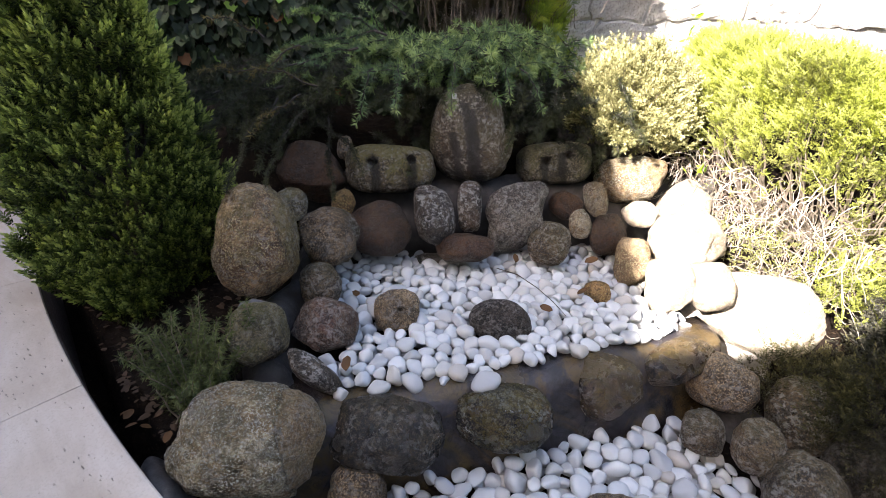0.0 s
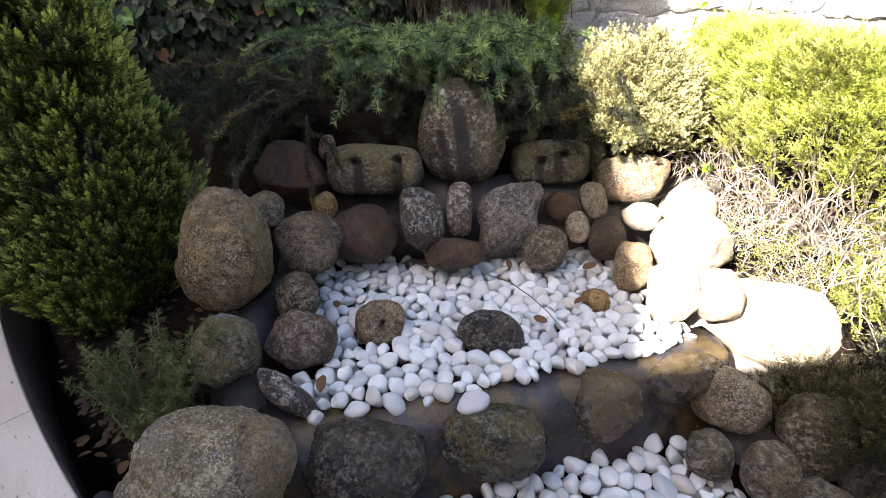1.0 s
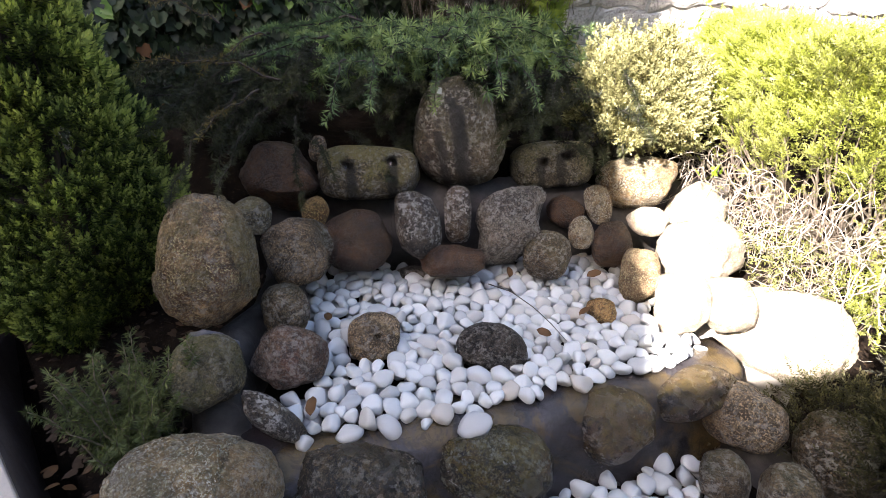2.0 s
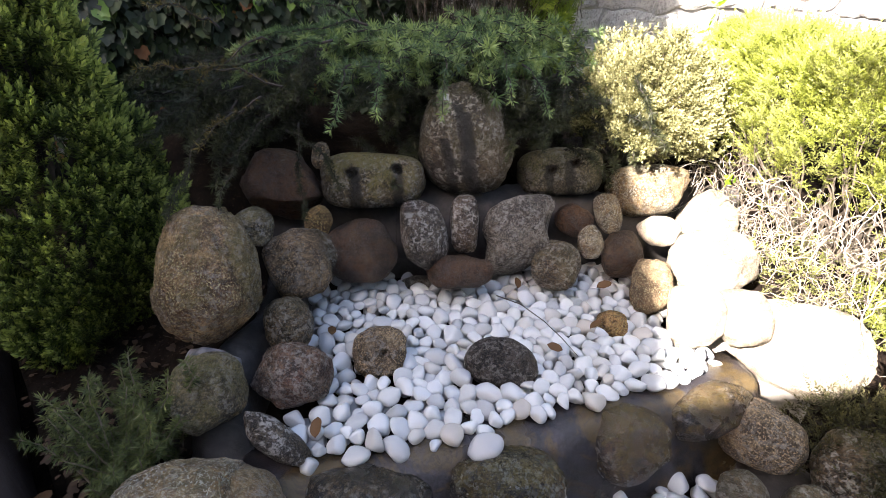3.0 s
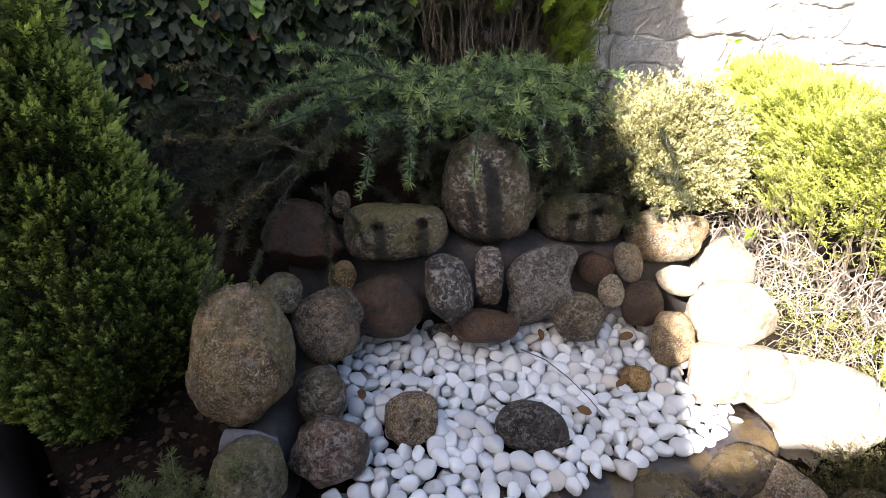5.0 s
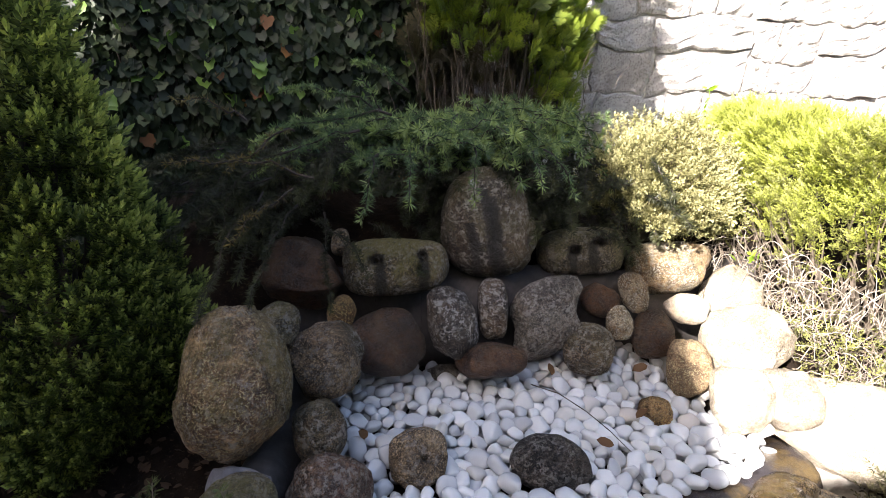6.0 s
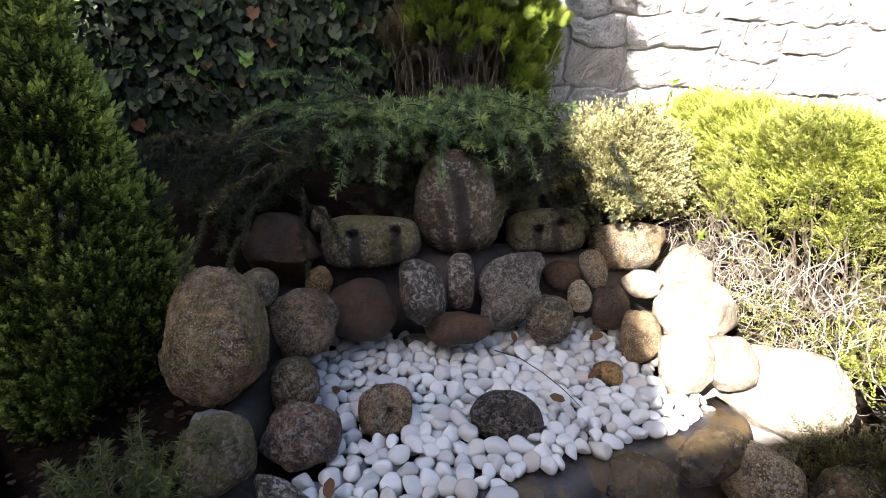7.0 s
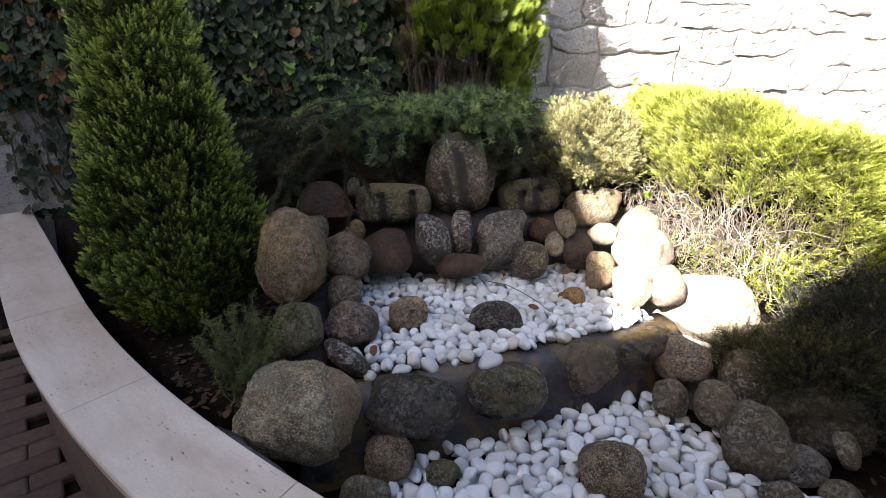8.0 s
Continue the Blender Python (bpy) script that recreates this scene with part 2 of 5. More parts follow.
TALLROCK = rock_material("streaked_dark_rock", (0.024, 0.020, 0.016), (0.115, 0.096, 0.070), 0.8, lichen=0.8, moss=0.6, stained=0.5, stain=(0.10, 0.06, 0.024), wet=0.35, moss_colour=(0.13, 0.105, 0.03), lichen_colour=(0.50, 0.47, 0.41), streaks=((-0.062, 0.02), (0.004, 0.13), (0.026, 0.10)), zone=((0.95, -0.25, 0.1), 0.085, (0.17, 0.115, 0.05)))
# mossy rock with the corner's shade put into its colour; also lines the spouts
SHADEROCK = rock_material("shade_dark_mossy_rock", (0.013, 0.010, 0.007), (0.040, 0.031, 0.022), 0.8, lichen=0.2, moss=0.6, stained=0.5, stain=(0.05, 0.03, 0.014), moss_colour=(0.055, 0.045, 0.018))
RUST = rock_material("rust_brown_rock", (0.022, 0.013, 0.007), (0.095, 0.057, 0.028), 0.65, lichen=0.08, stained=0.8, stain=(0.095, 0.042, 0.014), wet=0.45)
REDROCK = rock_material("red_mottled_rock", (0.034, 0.022, 0.016), (0.13, 0.088, 0.064), 0.8, lichen=0.45, stained=0.55, stain=(0.13, 0.036, 0.024), wet=0.4)
SPECK = rock_material("lichen_blotched_rock", (0.022, 0.019, 0.016), (0.095, 0.083, 0.070), 0.8, lichen=1.0, stained=0.25, lichen_colour=(0.46, 0.44, 0.40), wet=0.25)
OCHRE = rock_material("ochre_rock", (0.15, 0.088, 0.040), (0.40, 0.265, 0.135), 0.8, moss=0.25, stained=0.6, stain=(0.085, 0.042, 0.016))
BLACK = rock_material("black_lava", (0.016, 0.014, 0.014), (0.070, 0.062, 0.060), 0.9, lichen=0.4, stained=0.0)
WETROCK = rock_material("wet_dark_rock", (0.007, 0.006, 0.005), (0.060, 0.047, 0.034), 0.9, lichen=0.25, moss=0.4, wet=0.95, stained=0.5, stain=(0.05, 0.030, 0.010), moss_colour=(0.06, 0.045, 0.012))
WETMOSS = rock_material("wet_mossy_rock", (0.006, 0.007, 0.005), (0.050, 0.050, 0.036), 0.9, lichen=0.55, moss=0.5, wet=0.95, moss_colour=(0.125, 0.095, 0.012), lichen_colour=(0.22, 0.23, 0.19))
WETOCHRE = rock_material("wet_ochre_rock", (0.024, 0.016, 0.013), (0.095, 0.066, 0.046), 0.8, lichen=0.25, moss=0.75, wet=0.9, stained=0.7, stain=(0.055, 0.030, 0.030), moss_colour=(0.13, 0.090, 0.020))


def pebble_material():
    k = Nodes("white_marble_pebble")
    info = k.shifted()
    isl = k.n.new("ShaderNodeNewGeometry").outputs["Random Per Island"]
    mixr = k.math("FRACT", k.math("ADD", k.math("MULTIPLY", info, 7.3), isl))
    base = k.ramp(mixr, [(0.0, (0.35, 0.355, 0.35)), (0.35, (0.47, 0.48, 0.475)), (0.7, (0.54, 0.55, 0.54)), (0.88, (0.42, 0.42, 0.40)), (0.96, (0.43, 0.41, 0.37)), (1.0, (0.38, 0.34, 0.29))])
    col = k.mix(k.math("MULTIPLY", k.ramp(k.noise(35, 4, 0.65), [(0.5, 0.0), (0.75, 1.0)]), 0.35), base, (0.50, 0.47, 0.42))
    b = k.bump(k.noise(120, 3, 0.6), 0.12, 0.002)
    return k.done(col, 0.55, b, Specular_IOR_Level=0.35)


PEBBLE = pebble_material()


def mortar_material(name, a, b2, rough_lo, rough_hi, algae=0.0):
    k = Nodes(name)
    col = k.mix(k.ramp(k.noise(6, 5, 0.65, distort=0.5), [(0.35, 0.0), (0.68, 1.0)]), a, b2)
    col = k.mix(k.math("MULTIPLY", k.ramp(k.noise(45, 4, 0.7), [(0.4, 1.0), (0.6, 0.0)]), 0.35), col, tuple(c * 0.5 for c in a))
    if algae:
        col = k.mix(k.math("MULTIPLY", k.ramp(k.noise(3.5, 5, 0.7, distort=0.8), [(0.46, 0.0), (0.56, 1.0)]), algae), col, (0.085, 0.056, 0.018))
        col = k.mix(k.math("MULTIPLY", k.ramp(k.noise(13, 6, 0.8, distort=1.2), [(0.50, 0.0), (0.57, 1.0)]), algae * 0.6), col, (0.020, 0.015, 0.011))
    n = k.bump(k.noise(20, 8, 0.78), 0.6, 0.015)
    n = k.bump(k.noise(160, 2, 0.6), 0.2, 0.002, n)
    r = k.ramp(k.noise(4, 4, 0.6), [(0.35, rough_lo), (0.65, rough_hi)])
    return k.done(col, r, n)


MORTAR = mortar_material("grey_mortar", (0.024, 0.020, 0.017), (0.078, 0.068, 0.060), 0.4, 0.85)
WETMORTAR = mortar_material("wet_mortar", (0.018, 0.016, 0.018), (0.062, 0.054, 0.059), 0.10, 0.32, algae=0.85)
# mortar coloured pale to carry the sun's glare between the lit boulders
SUNMORTAR = mortar_material("sun_bright_mortar", (0.30, 0.27, 0.225), (0.46, 0.43, 0.38), 0.8, 0.95)
GREYMORTAR = mortar_material("grey_blue_mortar", (0.095, 0.092, 0.100), (0.17, 0.165, 0.175), 0.5, 0.8)


def soil_material():
    k = Nodes("dark_soil")
    col = k.mix(k.ramp(k.noise(14, 6, 0.7), [(0.35, 0.0), (0.7, 1.0)]), (0.007, 0.005, 0.004), (0.022, 0.015, 0.010))
    col = k.mix(k.math("MULTIPLY", k.ramp(k.noise(90, 4, 0.7), [(0.58, 0.0), (0.7, 1.0)]), 0.6), col, (0.085, 0.058, 0.034))
    n = k.bump(k.noise(40, 6, 0.8), 0.9, 0.02)
    return k.done(col, 0.95, n, Specular_IOR_Level=0.08)


SOIL = soil_material()


def travertine_material():
    k = Nodes("travertine")
    turn = k.n.new("ShaderNodeMapping")
    turn.inputs["Rotation"].default_value = (0, 0, radians(42))
    k.link(k.coord, turn.inputs[0])
    k.coord = turn.outputs[0]
    bands = k.noise(9, 6, 0.65, stretch=(0.3, 1.0, 1.0), distort=0.3)
    col = k.ramp(bands, [(0.3, (0.39, 0.31, 0.23)), (0.5, (0.48, 0.40, 0.315)), (0.72, (0.56, 0.485, 0.395))])
    col = k.mix(k.math("MULTIPLY", k.ramp(k.noise(3, 4, 0.6), [(0.45, 0.0), (0.7, 1.0)]), 0.45), col, (0.37, 0.285, 0.20))
    col = k.mix(k.math("MULTIPLY", k.ramp(k.noise(140, 3, 0.6), [(0.5, 0.0), (0.7, 1.0)]), 0.25), col, (0.30, 0.25, 0.19))
    long = k.n.new("ShaderNodeMapping")
    long.inputs["Scale"].default_value = (0.30, 1.0, 1.0)
    k.link(k.coord, long.inputs[0])
    warped = k.n.new("ShaderNodeVectorMath")
    warped.operation = "ADD"
    k.link(long.outputs[0], warped.inputs[0])
    k.link(k.math("MULTIPLY", k.noise(60, 3, 0.7), 0.022), warped.inputs[1])
    near = k.voronoi(85, vector=warped.outputs[0])
    cell = k.n.new("ShaderNodeSeparateColor")
    k.link(k.voronoi(85, vector=warped.outputs[0], out=1), cell.inputs[0])
    few = k.math("GREATER_THAN", cell.outputs[0], 0.45)
    spots = k.math("MULTIPLY", k.ramp(near, [(0.10, 1.0), (0.20, 0.0)]), few)
    pits = k.math("MULTIPLY", spots, k.ramp(k.noise(4.5, 3, 0.5), [(0.46, 0.0), (0.56, 1.0)]))
    col = k.mix(k.math("MULTIPLY", pits, 0.9), col, (0.09, 0.07, 0.05))
    n = k.bump(k.math("SUBTRACT", 1.0, pits), 0.8, 0.005)
    n = k.bump(k.noise(200, 2, 0.6), 0.15, 0.001, n)
    return k.done(col, 0.6, n)


TRAVERTINE = travertine_material()


def wall_stone_material():
    k = Nodes("rubble_stone")
    info = k.shifted()
    col = k.mix(k.ramp(k.noise(8, 5, 0.65, distort=0.5), [(0.35, 0.0), (0.68, 1.0)]), (0.44, 0.42, 0.385), (0.62, 0.60, 0.56))
    col = k.mix(k.math("MULTIPLY", k.ramp(info, [(0.55, 0.0), (0.95, 1.0)]), 0.30), col, (0.36, 0.29, 0.21))
    col = k.mix(k.math("MULTIPLY", k.ramp(k.noise(85, 5, 0.75), [(0.40, 1.0), (0.50, 0.0)]), 0.7), col, (0.15, 0.14, 0.125))
    n = k.bump(k.noise(22, 9, 0.82), 0.9, 0.035)
    n = k.bump(k.noise(120, 3, 0.6), 0.6, 0.006, n)
    return k.done(col, 0.9, n)


WALLSTONE = wall_stone_material()
WALLMORTAR = mortar_material("wall_mortar", (0.30, 0.28, 0.25), (0.44, 0.42, 0.38), 0.85, 0.95)
PLASTER = mortar_material("plain_plaster", (0.42, 0.37, 0.30), (0.50, 0.45, 0.38), 0.85, 0.95)


def brick_material(name, a, b2):
    k = Nodes(name)
    info = k.shifted()
    col = k.mix(info, a, b2)
    col = k.mix(k.math("MULTIPLY", k.ramp(k.noise(30, 5, 0.7), [(0.4, 1.0), (0.65, 0.0)]), 0.5), col, tuple(c * 0.5 for c in a))
    n = k.bump(k.noise(60, 5, 0.7), 0.5, 0.004)
    return k.done(col, 0.9, n)


BRICK = brick_material("paving_brick", (0.080, 0.048, 0.034), (0.125, 0.080, 0.056))
RISER = mortar_material("riser_render", (0.085, 0.055, 0.040), (0.13, 0.088, 0.066), 0.8, 0.95)


def leaf_material(name, dark, mid, light, rough=0.5, through=0.3, glow=(1.5, 1.6, 0.6)):
    k = Nodes(name)
    isl = k.n.new("ShaderNodeNewGeometry").outputs["Random Per Island"]
    age = k.n.new("ShaderNodeAttribute")
    age.attribute_name = "age"
    patch = k.noise(5, 3, 0.6)
    fac = k.math("ADD", k.math("MULTIPLY", isl, 0.3), k.math("MULTIPLY", k.math("SUBTRACT", patch, 0.5), 0.7))
    fac = k.math("ADD", fac, k.math("MULTIPLY", age.outputs["Fac"], 0.7))
    col = k.ramp(fac, [(0.12, dark), (0.5, mid), (0.92, light)])
    k.done(col, rough, Specular_IOR_Level=0.3)
    tr = k.n.new("ShaderNodeBsdfTranslucent")
    tint = k.mix(1.0, col, glow, "MULTIPLY")
    k.link(tint, tr.inputs[0])
    mixs = k.n.new("ShaderNodeMixShader")
    mixs.inputs[0].default_value = through
    k.link(k.bsdf.outputs[0], mixs.inputs[1])
    k.link(tr.outputs[0], mixs.inputs[2])
    k.link(mixs.outputs[0], k.n["Material Output"].inputs[0])
    return k.mat


YEW = leaf_material("yew_leaf", (0.017, 0.025, 0.009), (0.108, 0.148, 0.042), (0.42, 0.47, 0.15))
IVY = leaf_material("ivy_leaf", (0.005, 0.009, 0.003), (0.018, 0.030, 0.011), (0.052, 0.074, 0.028), rough=0.55, through=0.15)
IVYLIGHT = leaf_material("young_ivy_leaf", (0.08, 0.14, 0.03), (0.12, 0.21, 0.045), (0.17, 0.27, 0.06), rough=0.4, through=0.3)
IVYDEAD = leaf_material("withered_ivy_leaf", (0.08, 0.035, 0.012), (0.16, 0.075, 0.025), (0.26, 0.15, 0.05), rough=0.7, through=0.15, glow=(1.3, 1.0, 0.6))
CEDAR = leaf_material("cedar_needle", (0.026, 0.048, 0.024), (0.080, 0.130, 0.068), (0.24, 0.31, 0.125))
# old needles with the shade under the boughs put into their colour
CEDARDARK = leaf_material("shade_dark_old_needle", (0.010, 0.012, 0.006), (0.024, 0.028, 0.012), (0.052, 0.056, 0.022), through=0.15)
CEDARDRY = leaf_material("dry_cedar_needle", (0.05, 0.036, 0.012), (0.10, 0.075, 0.024), (0.17, 0.13, 0.04), through=0.2)
THUJADARK = leaf_material("dark_thuja_leaf", (0.016, 0.014, 0.007), (0.030, 0.027, 0.012), (0.055, 0.048, 0.020), through=0.1)
THUJA = leaf_material("thuja_leaf", (0.030, 0.050, 0.010), (0.078, 0.118, 0.018), (0.18, 0.225, 0.030), through=0.35)
SANTOLINA = leaf_material("grey_shrub_leaf", (0.085, 0.080, 0.030), (0.22, 0.21, 0.085), (0.44, 0.42, 0.21), rough=0.8, through=0.2, glow=(1.2, 1.2, 0.8))
HEDGE = leaf_material("hedge_leaf", (0.085, 0.100, 0.022), (0.31, 0.335, 0.072), (0.53, 0.56, 0.15), through=0.4)
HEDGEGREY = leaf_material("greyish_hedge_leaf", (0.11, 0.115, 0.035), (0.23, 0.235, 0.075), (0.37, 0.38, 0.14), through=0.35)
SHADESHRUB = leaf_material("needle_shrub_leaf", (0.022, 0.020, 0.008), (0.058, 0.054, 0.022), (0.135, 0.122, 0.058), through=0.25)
# near-black leaf: the shade of the right corner is in this colour
SHADEDARKSHRUB = leaf_material("shade_dark_leaf", (0.006, 0.006, 0.004), (0.019, 0.019, 0.011), (0.075, 0.072, 0.048), through=0.12)
ROSEMARY = leaf_material("rosemary_leaf", (0.030, 0.040, 0.012), (0.088, 0.106, 0.032), (0.25, 0.26, 0.10), rough=0.5, through=0.15)
SPROUT = leaf_material("lime_leaf", (0.16, 0.26, 0.02), (0.22, 0.36, 0.03), (0.32, 0.46, 0.05), through=0.5)
ROTLEAF = leaf_material("rotting_leaf", (0.020, 0.012, 0.007), (0.045, 0.027, 0.014), (0.085, 0.050, 0.026), rough=0.8, through=0.1, glow=(1.2, 1.0, 0.7))
DRYLEAF = leaf_material("dry_fallen_leaf", (0.10, 0.05, 0.018), (0.17, 0.09, 0.032), (0.28, 0.16, 0.06), rough=0.7, through=0.15, glow=(1.3, 1.0, 0.6))


def water_material():
    k = Nodes("water")
    return k.done((0.95, 0.97, 1.0), 0.03, None, Transmission_Weight=1.0, IOR=1.33)


WATER = water_material()


def bark_material(name, a, b2):
    k = Nodes(name)
    col = k.mix(k.ramp(k.noise(60, 5, 0.7, stretch=(1, 1, 0.25)), [(0.35, 0.0), (0.65, 1.0)]), a, b2)
    return k.done(col, 0.9, k.bump(k.noise(120, 4, 0.7), 0.6, 0.003))


BARK = bark_material("brown_bark", (0.035, 0.024, 0.016), (0.10, 0.072, 0.05))
DARKBARK = bark_material("dark_bark", (0.012, 0.009, 0.007), (0.035, 0.026, 0.019))
THUJASTEM = bark_material("weathered_stem", (0.030, 0.023, 0.017), (0.10, 0.080, 0.060))
PALETWIG = bark_material("bleached_twig", (0.26, 0.22, 0.165), (0.46, 0.41, 0.34))
STEM = bark_material("grey_stem", (0.10, 0.078, 0.055), (0.21, 0.17, 0.125))


# ---------------------------------------------------------------- ground, patio, walls
def ledge_y(x):
    return 1.19 + 0.345 * x


def ground_height(x, y):
    """Soil of the planting bed: two pebble terraces, banks behind and beside them."""
    z = np.full_like(x, -0.09)
    z = z + 0.40 * smoothstep(2.28, 2.55, y + 0.05 * np.sin(5 * x)) * smoothstep(-1.75, -1.25, x)
    z = z + 0.14 * smoothstep(1.05, 1.35, x) * smoothstep(1.85, 2.1, y)
    z = z + 0.12 * smoothstep(-0.45, -0.7, x) * smoothstep(1.3, 1.7, y)
    z = z - 0.20 * smoothstep(1.0, 1.15, x) * (1 - smoothstep(1.85, 2.05, y))
    front = smoothstep(ledge_y(x) + 0.02, ledge_y(x) - 0.06, y) * smoothstep(-0.62, -0.45, x)
    z = z * (1 - front) + (-0.33 + 0.16 * smoothstep(1.2, 1.8, x)) * front
    return z


def bed_edge(a, grow=0.0):
    far = max(a, -2.39)
    r = 6.31 - grow
    p = np.array([3.03 + r * math.cos(far), 5.97 + r * math.sin(far)])
    return p + np.array([math.sin(far), -math.cos(far)]) * 6.31 * (far - a)


WALL_U = unit(np.array([1.0, 0.2, 0.0]))
WALL_N = np.array([WALL_U[1], -WALL_U[0], 0.0])


def on_wall(u, z, out=0.0):
    """A place on the garden wall: u metres along it, z up, out towards the garden."""
    p = np.array([0.0, 3.38, 0.0]) + WALL_U * u + WALL_N * out
    return np.array([p[0], p[1], z])


# one sheet of ground: paved level outside, soil inside the bed
def build_ground():
    gx = np.r_[-40, -12, -5, np.arange(-3.2, 4.6, 0.04), 6, 12, 40]
    gy = np.r_[-40, -12, -4, np.arange(-0.6, 3.9, 0.04), 6, 12, 40]
    x, y = np.meshgrid(gx, gy)
    corner = (x < -1.580) & ((x + 1.580) * 0.7306 + (y - 1.662) * 0.6828 > 0.09)
    inside = ((np.hypot(x - 3.03, y - 5.97) < 6.22) | corner) & (y < 3.5 + 0.2 * x)
    z = np.where(inside, ground_height(x, y), -0.47)
    rng = np.random.default_rng(5)
    z = z + np.where(inside, rng.normal(0, 0.006, z.shape), 0)
    v = np.stack([x, y, z], -1).reshape(-1, 3)
    n, m = x.shape
    i = (np.arange(n - 1)[:, None] * m + np.arange(m - 1)[None]).ravel()
    f = np.stack([i, i + 1, i + m + 1, i + m], 1)
    me = array_mesh("ground", v, f, True)
    me.materials.append(SOIL)
    tagged(new("ground", me), "dark garden soil with litter under the plants", "ground", kind="structure")


build_ground()


def build_coping():
    """Curved travertine coping in slabs on a rendered riser."""
    cop = tagged(new("coping"), "curved cream travertine coping with pits and fine joints", "coping", kind="structure")
    start, step = math.atan2(1.095 - 5.97, -0.965 - 3.03), 0.118
    for i in range(-4, 12):
        a0, a1 = max(-2.655, start + i * step + 0.0002), start + (i + 1) * step - 0.0002
        bm = bmesh.new()
        rows = []
        for a in np.linspace(a0, a1, 9):
            ring = []
            for g, z in ((0.0, 0.0), (0.0, 0.028), (-0.003, 0.031), (-0.251, 0.031), (-0.256, 0.026), (-0.256, 0.002), (-0.253, 0.0)):
                px, py = bed_edge(a, g)
                ring.append(bm.verts.new((px, py, z)))
            rows.append(ring)
        for p, q in zip(rows, rows[1:]):
            for j in range(7):
                bm.faces.new((p[j], p[(j + 1) % 7], q[(j + 1) % 7], q[j]))
        bm.faces.new(rows[0][::-1])
        bm.faces.new(rows[-1])
        bmesh.ops.recalc_face_normals(bm, faces=bm.faces)
        part("slab", bm, TRAVERTINE, cop, smooth=False)
    bm = bmesh.new()
    rows = []
    for a in np.linspace(-2.655, start + 12 * step, 70):
        rows.append([bm.verts.new((*bed_edge(a, g), z)) for g, z in ((0.005, -0.5), (0.005, -0.002), (-0.235, -0.002), (-0.235, -0.5))])
    for p, q in zip(rows, rows[1:]):
        for j in range(3):
            bm.faces.new((p[j], p[j + 1], q[j + 1], q[j]))
    part("riser", bm, RISER, cop, "rendered brown riser wall")


build_coping()


def build_paving():
    pav = tagged(new("pavement"), "small brown brick paving beside the curved planter", "paving", kind="structure")
    bm = bmesh.new()
    bmesh.ops.create_cube(bm, size=1, matrix=Matrix.Diagonal((0.196, 0.094, 0.05, 1)))
    bmesh.ops.bevel(bm, geom=bm.edges, offset=0.006, segments=1, affect="EDGES")
    me = bpy.data.meshes.new("brick")
    bm.to_mesh(me)
    bm.free()
    me.materials.append(BRICK)
    rng = random.Random(3)
    turn = Matrix.Rotation(radians(38), 4, "Z")
    laid = []
    for i in range(-50, 60):
        for j in range(-60, 70):
            at = Vector((-1.75, 0.75, -0.462)) + turn @ Vector(((i + 0.5 * (j % 2)) * 0.2, j * 0.098, 0))
            if math.hypot(at.x - 3.03, at.y - 5.97) < 6.44 or at.x < -1.174 and (at.x + 1.174) * 0.666 + (at.y - 1.265) * 0.7457 > -0.2 or not -4.3 < at.x < 5.5 or not -1.9 < at.y < 2.2:
                continue
            at.z += rng.uniform(-0.002, 0.002)
            laid.append(Matrix.Translation(at) @ turn @ pose(0, 0, 0, rng.uniform(-1, 1), rng.uniform(-1, 1), rng.uniform(-1, 1)))
    laid.sort(key=lambda m: math.hypot(m.translation.x + 1.5, m.translation.y - 0.8))
    for m in laid[:300]:
        ob = new("brick", me)
        ob.parent = pav
        ob.matrix_basis = m
    co = np.array([v.co for v in me.vertices])
    blocks = {}
    for m in laid[300:]:
        a = np.array(m)
        for n in (3, 4):
            f = np.array([tuple(q.vertices) for q in me.polygons if len(q.vertices) == n])
            if len(f):
                blocks.setdefault(n, []).append((co @ a[:3, :3].T + a[:3, 3], f))
    for some in blocks.values():
        child("brick_fill", array_mesh("brick_fill", *joined(some)), BRICK, pav)["kind"] = "stuff"


def warp(u, z):
    p = Vector((u * 2.1, z * 2.6, 3.7))
    return u + 0.07 * noise.noise(p) + 0.04 * noise.noise(p * 3.1), z + 0.05 * noise.noise(p + Vector((9, 4, 2))) + 0.05 * noise.noise(p * 3.1 + Vector((3, 1, 8)))


